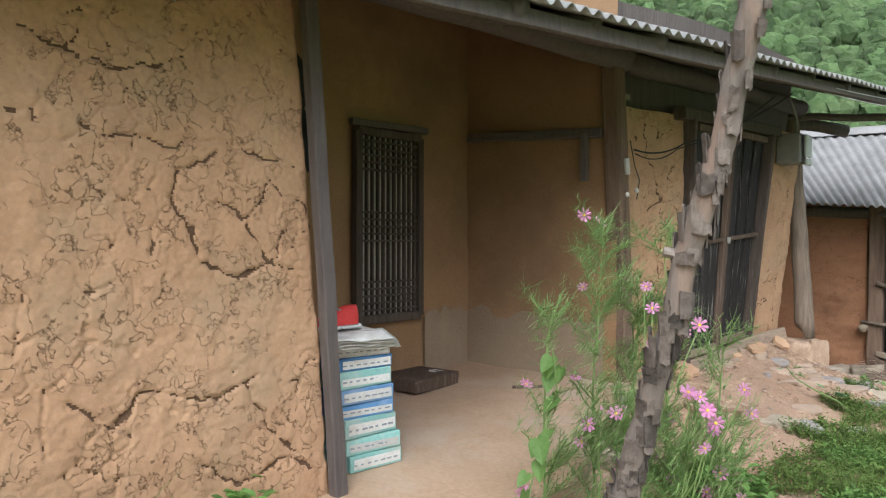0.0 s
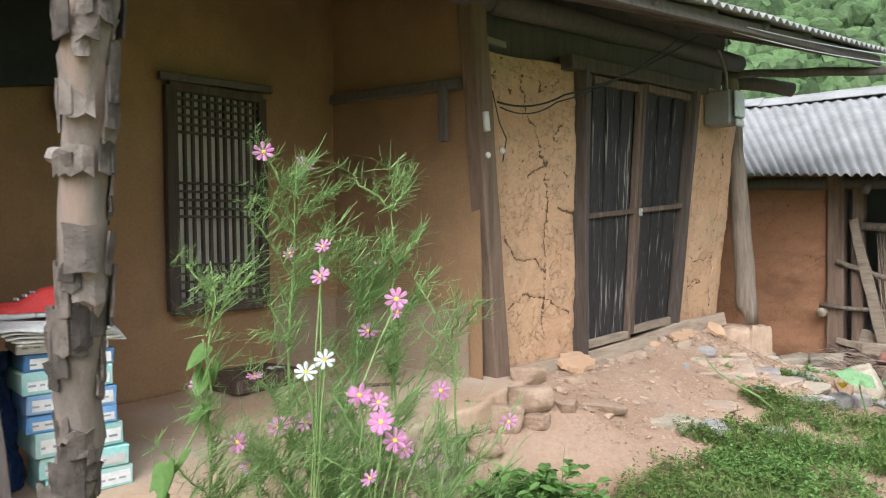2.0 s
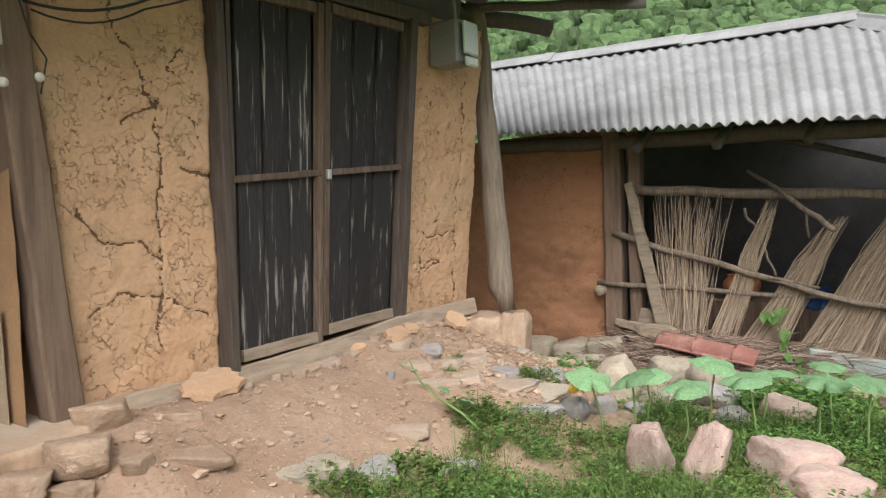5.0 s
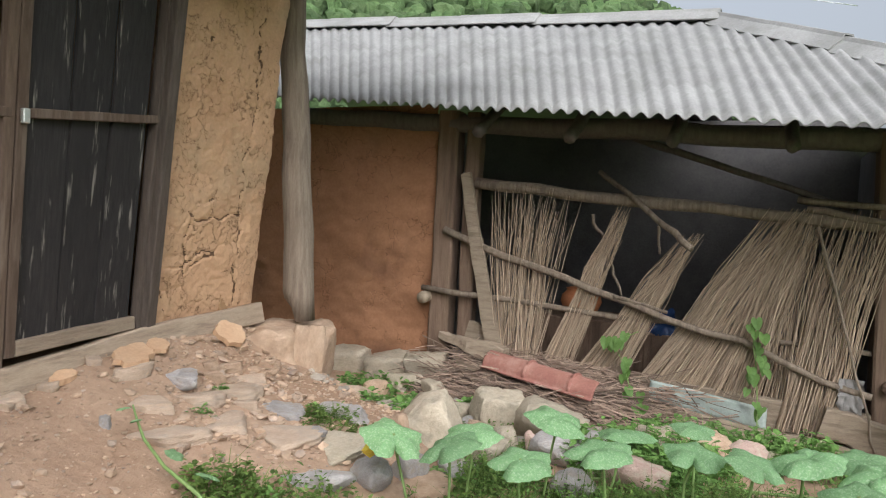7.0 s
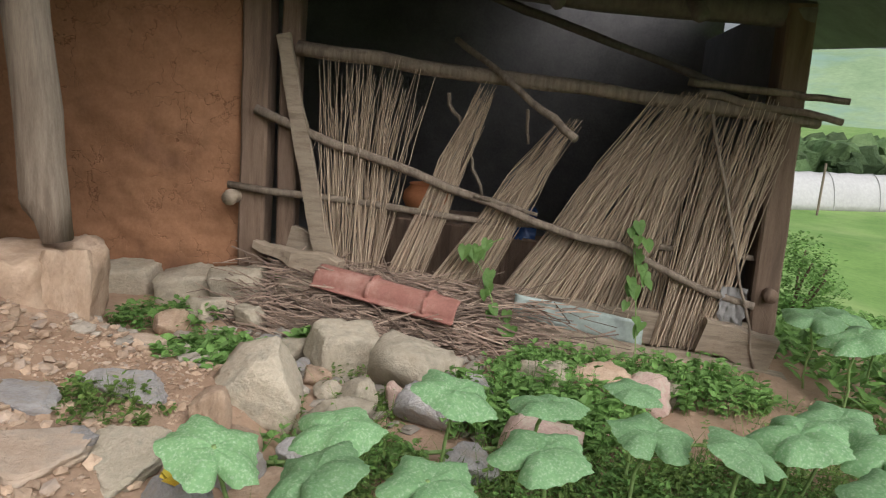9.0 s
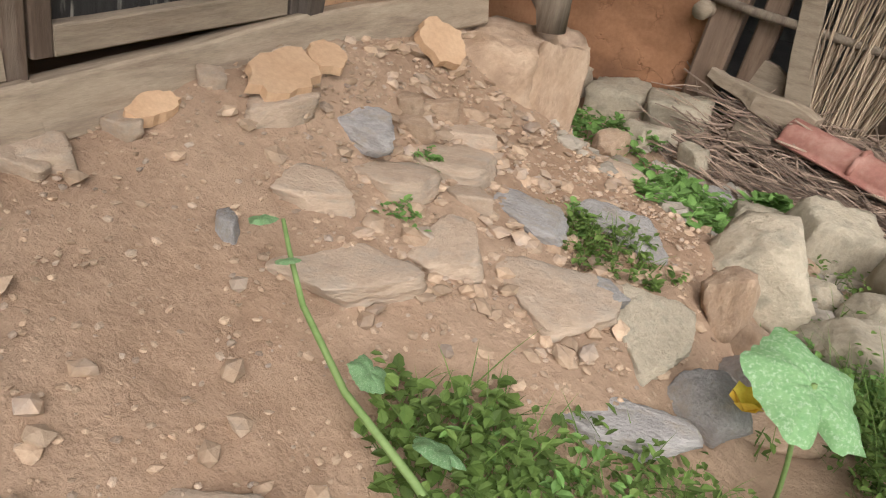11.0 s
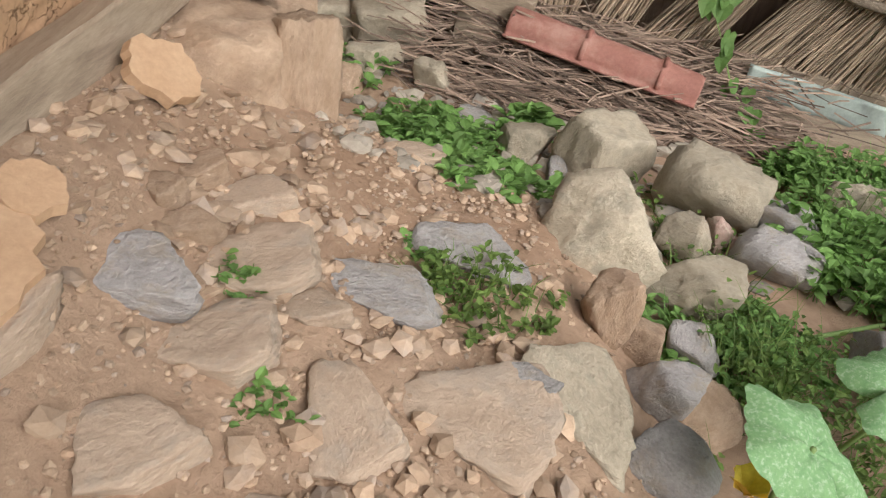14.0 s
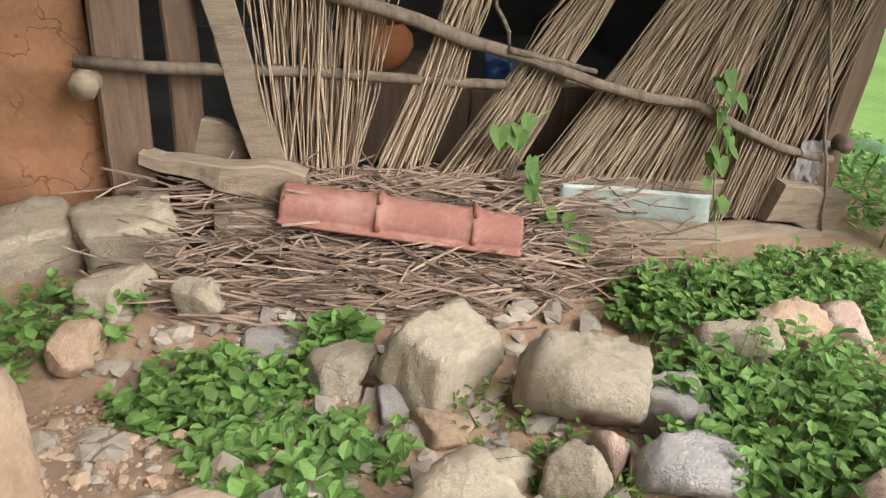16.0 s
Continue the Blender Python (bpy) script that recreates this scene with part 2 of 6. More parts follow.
CLAY_POT = mat("orange_clay_pot", (0.42, 0.15, 0.06), (0.52, 0.21, 0.09), 5, 0.7, 0.2, 50)
VINYL = mat("white_greenhouse_film", (0.40, 0.38, 0.36), (0.50, 0.48, 0.46), 0.3, 0.5, 0.05, 5)


# ---- building helpers ----
def thing(name, label, category, group="", kind="", at=(0, 0, 0)):
    ob = tagged(new(name), label, category, group, kind)
    ob.location = at
    ob.empty_display_size = 0.05
    return ob


def finish(bm, name, material, smooth=False):
    me = bpy.data.meshes.new(name)
    if smooth:
        for f in bm.faces:
            f.smooth = True
    bm.to_mesh(me)
    bm.free()
    for m in material if isinstance(material, (list, tuple)) else [material]:
        me.materials.append(m)
    return me


def part(name, bm, material, parent=None, label="", smooth=False, kind=""):
    ob = new(name, finish(bm, name, material, smooth))
    if parent:
        ob.parent = parent
        ob.matrix_parent_inverse = Matrix.Translation(-Vector(parent.location))
    return tagged(ob, label, kind=kind)


def solid(name, bm, material, label, category, group="", kind="", smooth=False):
    return tagged(new(name, finish(bm, name, material, smooth)), label, category, group, kind)


rng = random.Random(7)


def fbm(x, y, z=0.0, o=4):
    return noise.fractal(Vector((x, y, z)), 0.9, 2.1, o)


def smooth(t):
    t = min(1.0, max(0.0, t))
    return t * t * (3 - 2 * t)


def box(bm, lo, hi, jitter=0.0, bevel=0.004, m=None):
    """A box from lo to hi with bevelled edges, slightly out of true."""
    c = [(a + b) / 2 for a, b in zip(lo, hi)]
    s = [abs(b - a) for a, b in zip(lo, hi)]
    r = bmesh.ops.create_cube(bm, size=1)
    for v in r["verts"]:
        v.co = Vector([c[i] + v.co[i] * s[i] + rng.uniform(-jitter, jitter) for i in range(3)])
    if bevel:
        es = list({e for v in r["verts"] for e in v.link_edges})
        bevelled = bmesh.ops.bevel(bm, geom=es, offset=min(bevel, min(s) * 0.3), segments=1, affect="EDGES", profile=0.5)
        vs = list({v for f in bevelled["faces"] for v in f.verts} | {v for v in r["verts"] if v.is_valid})
    else:
        vs = r["verts"]
    if m is not None:
        for v in vs:
            v.co = m @ v.co
    return vs


def plank(bm, a, b, width, thick, face=(0, -1, 0), waves=0.006, steps=6, taper=0.0):
    """A sawn or split timber from a to b, broad side turned to face, edges a little wavy."""
    a, b = Vector(a), Vector(b)
    d = (b - a).normalized()
    side = d.cross(Vector(face)).normalized()
    front = side.cross(d).normalized()
    rings = []
    seed = rng.uniform(0, 50)
    for i in range(steps + 1):
        t = i / steps
        p = a.lerp(b, t) + side * waves * fbm(seed, t * 3) + front * waves * fbm(seed + 9, t * 3)
        w, h = width * (1 - taper * t) / 2 + waves * 0.5 * fbm(seed + 3, t * 6), thick / 2
        k = min(w, h) * 0.18
        prof = ((-w + k, -h), (w - k, -h), (w, -h + k), (w, h - k), (w - k, h), (-w + k, h), (-w, h - k), (-w, -h + k))
        rings.append([bm.verts.new(p + side * x + front * y) for x, y in prof])
    for r0, r1 in zip(rings, rings[1:]):
        for j in range(8):
            bm.faces.new((r0[j], r0[(j + 1) % 8], r1[(j + 1) % 8], r1[j]))
    bm.faces.new(rings[0][::-1])
    bm.faces.new(rings[-1])


def tube(bm, pts, radii, n=8, rough=0.0, cap=True):
    """A round limb through pts; radii one a point; rough: unevenness of the bark."""
    pts = [Vector(p) for p in pts]
    rings, seed = [], rng.uniform(0, 99)
    ref = Vector((0.31, 0.77, 0.55))
    for i, p in enumerate(pts):
        d = (pts[min(i + 1, len(pts) - 1)] - pts[max(i - 1, 0)]).normalized()
        u = d.cross(ref).normalized()
        v = d.cross(u)
        r = radii[i] if isinstance(radii, (list, tuple)) else radii
        rings.append([bm.verts.new(p + (u * math.cos(k) + v * math.sin(k)) * r * (1 + rough * fbm(seed + math.cos(k) * 1.3, math.sin(k) * 1.3, i * 0.45)))
                      for k in (2 * math.pi * j / n for j in range(n))])
    for r0, r1 in zip(rings, rings[1:]):
        for j in range(n):
            bm.faces.new((r0[j], r0[(j + 1) % n], r1[(j + 1) % n], r1[j]))
    if cap and n > 2:
        bm.faces.new(rings[0][::-1])
        bm.faces.new(rings[-1])


def limb(a, b, steps=8, wobble=0.02):
    a, b = Vector(a), Vector(b)
    s = rng.uniform(0, 99)
    return [a.lerp(b, i / steps) + Vector((fbm(s, i * 0.5), fbm(s + 7, i * 0.5), fbm(s + 13, i * 0.5))) * wobble for i in range(steps + 1)]


def sheet(bm, nu, nv, place, keep=None):
    """A grid of nu x nv quads placed by place(u, v), u and v from 0 to 1."""
    vs = [[bm.verts.new(place(i / nu, j / nv)) for j in range(nv + 1)] for i in range(nu + 1)]
    for i in range(nu):
        for j in range(nv):
            if keep is None or keep((i + 0.5) / nu, (j + 0.5) / nv):
                bm.faces.new((vs[i][j], vs[i + 1][j], vs[i + 1][j + 1], vs[i][j + 1]))
    return vs


# ---- the lie of the land ----
def yard(x, y):
    z = 0.07 - 0.022 * max(0.0, y - 5.2) ** 1.35
    z -= 0.10 * smooth((y - 8.3) / 1.2) * 0.5
    z -= 0.16 * max(0.0, x - 1.3) ** 1.1 * smooth((y - 5.0) / 4.0)
    return max(z, -3.0)


def bank(x, y):
    far = smooth((y - 6.5) / 0.9)
    up = (1 - far) * smooth((-1.08 - x) / 1.42) * 0.40 + far * (0.19 * smooth((-0.9 - x) / 0.45) + 0.21 * smooth((-1.3 - x) / 1.15))
    return up * smooth((y - 4.6) / 0.9) * smooth((9.35 - y + 0.35 * (-2.0 - x)) / 0.9) + 0.16 * smooth((-1.7 - x) / 0.6) * smooth((5.2 - y) / 0.6) + 0.15 * smooth((-2.05 - x) / 0.35) * smooth((y - 6.6) / 1.2) * smooth((9.1 - y) / 0.6)


def ground_z(x, y):
    return yard(x, y) + bank(x, y) + 0.02 * fbm(x * 1.7, y * 1.7)


def facade_x(y, z):
    """The house front: upright at one end, leaning out and bulging towards the other."""
    lean = 0.11 * min(1.0, max(0.0, (y - 5.5) / 2.1))
    return -2.66 + 0.14 * smooth((y - 5.4) / 1.1) + lean * (z - 0.5) + 0.07 * smooth((y - 7.8) / 0.8)


S0, SU, SN = Vector((-1.95, 10.42, 0)), Vector((0.9925, -0.1222, 0)), Vector((-0.1222, -0.9925, 0))


def shed_at(u, z, d=0.0):
    """A place on the shed's front: u along it, z up, d out of it."""
    p = S0 + SU * u + SN * d
    return Vector((p.x, p.y, z))

# ---- ground ----
bm = bmesh.new()
sheet(bm, 260, 300, lambda u, v: (lambda x, y: Vector((x, y, ground_z(x, y) + (0.012 * fbm(x * 9, y * 9) + 0.006 * fbm(x * 26, y * 26)))))(-3.4 + u * 6.6, -2.4 + v * 13.4))
solid("ground", bm, DIRT, "reddish trodden earth yard rising to the house", "ground", kind="structure", smooth=True)
bm = bmesh.new()


def far_land(u, v):
    a = u * 2 * math.pi
    r = 2.0 + 700 * v ** 3
    x, y = math.cos(a) * r * 1.0, 4.3 + math.sin(a) * r * 1.0
    return x, y


def land_z(x, y):
    d = math.hypot(x, y - 5)
    z = yard(x, y) - 0.12
    if d > 8:
        z = z * max(0, 1 - (d - 8) / 20) - min(3.8, 0.13 * (d - 8))
    return z


def land_place(u, v):
    x, y = far_land(u, v)
    inside = -3.35 < x < 3.15 and -2.35 < y < 10.9
    return Vector((x, y, land_z(x, y) - (0.5 if inside else 0.0)))


sheet(bm, 120, 60, land_place)
GRASSLAND = mat("green_field", (0.10, 0.19, 0.04), (0.20, 0.32, 0.08), 0.4, 0.95, 0.3, 6, (0.30, 0.36, 0.14), 0.15, 0.6, vary=0.0)
solid("meadow", bm, GRASSLAND, "green meadow and fields falling away beyond the yard", "ground", kind="structure", smooth=True)

# ---- house: walls ----


def crack_depth(y, z, seed, amount, lines):
    """0 to 1: how deep in a crack; a broken network of drying cracks and a few long ones."""
    wy, wz = y + 0.05 * fbm(y * 5, z * 5, seed), z + 0.05 * fbm(y * 5, z * 5, seed + 4)
    d, _ = noise.voronoi(Vector((wy * 4.2 + seed, wz * 4.2, seed)))
    best = 0.0
    if fbm(y * 1.3, z * 1.3, seed + 11) > 0.42 - amount:
        best = 1 - smooth((d[1] - d[0]) / 0.04)
    d, _ = noise.voronoi(Vector((wy * 11 + seed, wz * 8, seed + 3)))
    if fbm(y * 2.1, z * 2.1, seed + 21) > 0.62 - amount:
        best = max(best, 0.8 * (1 - smooth((d[1] - d[0]) / 0.06)))
    p = Vector((y + 0.035 * fbm(y * 9, z * 9, seed), z + 0.03 * fbm(y * 9, z * 9, seed + 7)))
    for line in lines:
        for a, c in zip(line, line[1:]):
            a, c = Vector(a), Vector(c)
            t = max(0, min(1, (p - a).dot(c - a) / (c - a).length_squared))
            best = max(best, 1 - smooth(((p - a.lerp(c, t)).length - 0.002) / 0.010))
    return best


def mud_sheet(bm, y0, y1, z0, z1, front, thick=0.16, res=0.022, rough=0.012, edge=0.02, seed=0.0, amount=-1.0, lines=(), lean0=0.0, lean1=0.0):
    """A hand-thrown mud panel: an uneven cracked front with ragged upright edges, closed to the back."""
    nu, nv = max(2, int((y1 - y0) / res)), max(2, int((z1 - z0) / res))
    deep = {}

    def place(u, v):
        z = z0 + v * (z1 - z0)
        e = edge * fbm(z * 4, y0 * 3)
        y = y0 + u * (y1 - y0) + e * (1 if u > 0.5 else -1) * abs(2 * u - 1) ** 6
        y += (z - z0) * (lean0 * (1 - u) + lean1 * u)
        x = front(y, z) + rough * fbm(y * 3, z * 3, 2) + rough * 0.45 * fbm(y * 11, z * 11, 5) + 0.003 * fbm(y * 30, z * 40, 8)
        rim = max(0.0, 1 - min(u * (y1 - y0), (1 - u) * (y1 - y0), v * (z1 - z0)) / 0.03)
        k = crack_depth(y, z, seed, amount, lines) if amount > -1 else 0.0
        deep[(round(u * nu), round(v * nv))] = k
        return Vector((x - 0.02 * rim * rim - 0.010 * k, y, z))
    g = sheet(bm, nu, nv, place)
    bm.faces.ensure_lookup_table()
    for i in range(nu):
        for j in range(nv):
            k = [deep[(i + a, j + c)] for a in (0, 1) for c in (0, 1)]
            # Deepest faces take the dark material that paints the shadow in the crack.
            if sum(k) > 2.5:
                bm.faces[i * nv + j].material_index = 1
    back = [bm.verts.new(p) for p in ((front(y0, z0) - thick, y0, z0), (front(y1, z0) - thick, y1, z0), (front(y1, z1) - thick, y1 + lean1 * (z1 - z0), z1), (front(y0, z1) - thick, y0 + lean0 * (z1 - z0), z1))]
    for loop, (p, q) in (([r[0] for r in g], (0, 1)), (g[-1], (1, 2)), ([r[-1] for r in g][::-1], (2, 3)), (g[0][::-1], (3, 0))):
        bm.faces.new(list(loop) + [back[q], back[p]])
    bm.faces.new(back)
    bmesh.ops.recalc_face_normals(bm, faces=bm.faces)


bm = bmesh.new()
mud_sheet(bm, -2.4, 0.6, 0.02, 3.3, lambda y, z: -2.66, 0.2, 0.05, 0.014)
solid("wall_west_1", bm, [MUD, CRACK], "cracked ochre mud wall of the farmhouse", "wall", kind="structure", smooth=True)
bm = bmesh.new()
patch = [[(1.86 + 0.30 * math.cos(a) * (1 + 0.2 * math.sin(3 * a)), 1.68 + 0.26 * math.sin(a)) for a in [k * 0.5 for k in range(4, 13)]],
         [(1.75, 1.75), (1.9, 1.66), (2.02, 1.82), (2.22, 1.72), (2.28, 1.5)], [(1.9, 1.66), (1.98, 1.48), (2.2, 1.42)],
         [(1.2, 1.98), (1.5, 1.94), (1.8, 1.98), (2.15, 1.9)], [(1.0, 2.3), (1.3, 2.2), (1.6, 2.3)], [(1.9, 0.95), (2.0, 0.75), (2.15, 0.6)],
         [(1.15, 1.0), (1.3, 0.86), (1.45, 0.98), (1.75, 0.9), (1.95, 0.98)], [(1.65, 0.66), (1.85, 0.52), (2.1, 0.58), (2.3, 0.5)]]
mud_sheet(bm, 0.6, 2.40, 0.02, 3.3, lambda y, z: -2.66, 0.2, 0.009, 0.010, lean1=-0.093, seed=2.0, amount=0.17, lines=patch)
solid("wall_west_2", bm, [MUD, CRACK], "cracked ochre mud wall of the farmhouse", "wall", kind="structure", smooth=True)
bm = bmesh.new()
mud_sheet(bm, 5.45, 6.185, 0.46, 2.66, facade_x, 0.16, 0.0075, 0.014, lean0=-0.062, lean1=-0.015, seed=5.0, amount=0.12, lines=[
    [(5.66, 2.55), (5.70, 2.3), (5.82, 2.12), (5.84, 1.95), (5.90, 1.90), (5.89, 1.6), (5.87, 1.3), (5.88, 1.0), (5.84, 0.7)], [(5.47, 1.42), (5.6, 1.25), (5.78, 1.24), (5.87, 1.15)],
    [(5.5, 0.9), (5.66, 1.0), (5.87, 0.95), (6.1, 0.85)]])
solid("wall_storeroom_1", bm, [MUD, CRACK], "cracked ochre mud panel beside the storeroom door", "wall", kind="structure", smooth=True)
bm = bmesh.new()
mud_sheet(bm, 7.775, 8.62, 0.56, 2.74, facade_x, 0.16, 0.0075, 0.014, lean0=-0.02, lean1=0.01, seed=9.0, amount=0.02, lines=[
    [(8.42, 2.5), (8.40, 2.2), (8.43, 1.9), (8.40, 1.5), (8.39, 1.1), (8.40, 0.65)], [(7.98, 1.2), (8.1, 1.16), (8.4, 1.18)], [(8.0, 1.18), (7.99, 0.85)]])
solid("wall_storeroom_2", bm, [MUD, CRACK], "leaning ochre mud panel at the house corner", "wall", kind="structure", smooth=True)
bm = bmesh.new()
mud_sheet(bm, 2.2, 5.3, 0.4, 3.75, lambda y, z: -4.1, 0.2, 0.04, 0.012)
solid("wall_alcove_back", bm, MUD_DARK, "mud wall at the back of the porch, darkened in colour for the porch shade", "wall", kind="structure", smooth=True)
bm = bmesh.new()
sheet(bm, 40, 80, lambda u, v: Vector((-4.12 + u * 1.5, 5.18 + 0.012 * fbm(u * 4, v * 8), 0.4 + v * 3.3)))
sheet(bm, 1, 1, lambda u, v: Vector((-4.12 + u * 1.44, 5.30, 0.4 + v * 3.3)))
solid("wall_alcove_side", bm, MUD_DARK, "mud side wall of the porch, darkened in colour for the porch shade", "wall", kind="structure", smooth=True)
bm = bmesh.new()
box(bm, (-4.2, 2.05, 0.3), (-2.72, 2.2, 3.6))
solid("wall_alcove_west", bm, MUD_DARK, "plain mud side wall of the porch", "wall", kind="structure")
bm = bmesh.new()
box(bm, (-5.5, 8.3, 0.2), (-2.45, 8.42, 3.3))
box(bm, (-6.4, -2.4, 0.0), (-6.25, 8.4, 3.4))
box(bm, (-6.3, -2.5, 0.0), (-2.7, -2.38, 3.4))
solid("wall_house_rear", bm, MUD_DARK, "plain mud rear walls of the farmhouse", "wall", kind="structure")
# storeroom dark interior closes the door's gaps
bm = bmesh.new()
box(bm, (-4.2, 5.42, 2.75), (-2.75, 8.3, 2.8))
solid("ceiling_storeroom", bm, SOFFIT, "dark ceiling boards of the storeroom", "ceiling", kind="structure")

# platform
bm = bmesh.new()


def porch(u, v):
    y = 2.2 + v * 3.3
    edge = -2.28 - 0.08 * fbm(y * 1.8, 3) - 0.02 * fbm(y * 6, 1) - 0.12 * smooth((y - 4.6) / 0.7) + 0.40 * smooth((4.4 - y) / 1.2)
    x = -4.12 + min(u / 0.85, 1.0) * (edge + 4.12)
    z = 0.495 - 0.045 * max(0.0, 5.2 - y) + 0.01 * fbm(x * 2, y * 2) - 0.03 * smooth((x + 3.2) / 1.0)
    if u > 0.85:
        x += 0.02 * (u - 0.85) / 0.15
        z -= 0.30 * (u - 0.85) / 0.15
    return Vector((x, y, z))


sheet(bm, 60, 80, porch)
solid("floor_porch", bm, FLOOR_EARTH, "worn packed-earth porch floor", "floor", kind="structure", smooth=True)

# ---- roofs ----


def eave(y):
    return Vector((-1.80 + 0.125 * (y - 3.05), y, 2.66 + 0.056 * (y - 3.05)))


PITCH = 0.107


def wave(s):
    return 0.017 * math.sin(2 * math.pi * s / PITCH)


def house_roof(bm, lift, waves=True):
    ny = int(12.3 / (PITCH / 8))

    def place(u, v):
        y = -2.9 + v * 12.3
        e = eave(y)
        run = u * 3.6
        return Vector((e.x - run, y, e.z + run * 0.36 + lift + (wave(y) if waves else 0) + 0.012 * fbm(y * 0.8, run)))
    sheet(bm, 14, ny if waves else 60, place)


bm = bmesh.new()
house_roof(bm, 0.03)
roof_h = solid("roof_house", bm, CEMENT, "weathered grey corrugated cement roof of the farmhouse", "roof", kind="structure", smooth=True)
sol = roof_h.modifiers.new("thickness", "SOLIDIFY")
sol.thickness = 0.008
bm = bmesh.new()


def back_slope(u, v):
    y = -2.9 + v * 12.3
    e = eave(y)
    return Vector((e.x - 3.6 - u * 3.0, y, e.z + 3.6 * 0.36 - u * 3.0 * 0.36 + 0.03))


sheet(bm, 2, 10, back_slope)
solid("roof_house_rear", bm, CEMENT, "rear slope of the corrugated farmhouse roof", "roof", kind="structure")
bm = bmesh.new()
sheet(bm, 30, 80, lambda u, v: (lambda y: Vector((eave(y).x - 0.22 - u * 3.2, y, eave(y).z + 0.22 * 0.36 + u * 3.2 * 0.36 - 0.07 + 0.01 * fbm(u * 9, y * 3))))(-2.8 + v * 11.9))
solid("ceiling_soffit", bm, SOFFIT, "dark mud and board underside of the house roof", "ceiling", kind="structure", smooth=True)

# shed roof
EA, EB = Vector((-3.3, 10.18, 2.11)), Vector((2.35, 8.57, 1.65))
RA, RB = Vector((-5.0, 12.75, 3.36)), Vector((0.2, 11.94, 3.03))


def shed_slope(u, v):
    """u from eave to ridge, v along; past the peak it runs out along the hip."""
    e = EA.lerp(EB, v)
    span = (EB - EA).length
    s = v * span
    peak = 0.66
    top = RA.lerp(RB, v / peak) if v <= peak else RB.lerp(EB + Vector((0, 0, 0.02)), (v - peak) / (1 - peak))
    p = e.lerp(top, u)
    p.z += 0.017 * math.sin(2 * math.pi * s / 0.107) + 0.012 * fbm(s * 0.7, u * 3) + 0.02
    return p


bm = bmesh.new()
sheet(bm, 16, int(5.88 / 0.107 * 8), shed_slope)
roof_s = solid("roof_shed", bm, CEMENT, "weathered grey corrugated cement roof of the shed", "roof", kind="structure", smooth=True)
sol = roof_s.modifiers.new("thickness", "SOLIDIFY")
sol.thickness = 0.008
bm = bmesh.new()
sheet(bm, 2, 2, lambda u, v: RA.lerp(RB, v) + Vector((0.35, 2.3, -1.1)) * u)
sheet(bm, 2, 2, lambda u, v: RB.lerp(EB.lerp(Vector((2.6, 13.6, 1.9)), v), u))
solid("roof_shed_rear", bm, CEMENT, "rear and end slopes of the shed roof", "roof", kind="structure")

# ---- shed body ----
bm = bmesh.new()
sheet(bm, 110, 90, lambda u, v: shed_at(-4.2 + u * 4.25, -0.06 + v * 2.16, 0.02 + 0.022 * fbm(u * 15, v * 8) + 0.010 * fbm(u * 54, v * 28)))
sheet(bm, 1, 1, lambda u, v: shed_at(-4.2 + u * 4.25, -0.2 + v * 2.2, -0.15))
solid("wall_shed", bm, MUD_RED, "red-brown mud wall of the shed, sooty at the top", "wall", kind="structure", smooth=True)
bm = bmesh.new()
for a, b, d0, d1 in ((-1.4, 3.6, -3.1, -3.0),):
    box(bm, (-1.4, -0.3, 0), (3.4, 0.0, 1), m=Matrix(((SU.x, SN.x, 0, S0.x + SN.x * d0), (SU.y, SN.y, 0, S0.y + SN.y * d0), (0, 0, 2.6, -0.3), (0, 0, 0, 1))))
solid("wall_shed_rear", bm, SOOT_SHADE, "dark rear wall of the shed", "wall", kind="structure")
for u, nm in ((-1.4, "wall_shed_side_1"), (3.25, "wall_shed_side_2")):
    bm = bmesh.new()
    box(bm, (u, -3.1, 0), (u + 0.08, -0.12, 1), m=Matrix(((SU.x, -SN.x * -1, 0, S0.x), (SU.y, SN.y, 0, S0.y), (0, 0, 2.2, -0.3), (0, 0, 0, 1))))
    solid(nm, bm, SOOT_SHADE, "dark side wall of the shed", "wall", kind="structure")
bm = bmesh.new()
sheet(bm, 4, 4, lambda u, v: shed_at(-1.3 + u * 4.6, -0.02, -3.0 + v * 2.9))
solid("floor_shed", bm, SOOT_SHADE, "dark earth floor of the shed", "floor", kind="structure")

# ---- posts ----


def post(name, a, b, w, label, material=WOOD_POST, round_=False, group="timber posts"):
    bm = bmesh.new()
    if round_:
        tube(bm, limb(a, b, 14, 0.015), [w / 2 * (1 - 0.28 * i / 14) for i in range(15)], 14, 0.12)
    else:
        plank(bm, a, b, w, w * 0.85, (1, 0, 0), 0.012, 12)
    return solid(name, bm, material, label, "post", group, smooth=round_)


post("porch_post", (-2.61, 2.385, 0.2), (-2.61, 2.16, 2.95), 0.07, "dark weathered post at the end of the mud wall", WOOD_DARK)
post("porch_post", (-2.64, 5.35, 0.42), (-2.64, 5.13, 3.2), 0.155, "stout blackened timber post at the porch corner", WOOD_POST)
cpost = post("corner_post", (-2.20, 8.79, 0.52), (-2.37, 8.83, 3.15), 0.20, "leaning weathered post with a notched foot on a stone", WOOD_GREY, True)
for v in cpost.data.vertices:
    if v.co.z < 0.66 and v.co.x < -2.215:
        v.co.z = 0.66
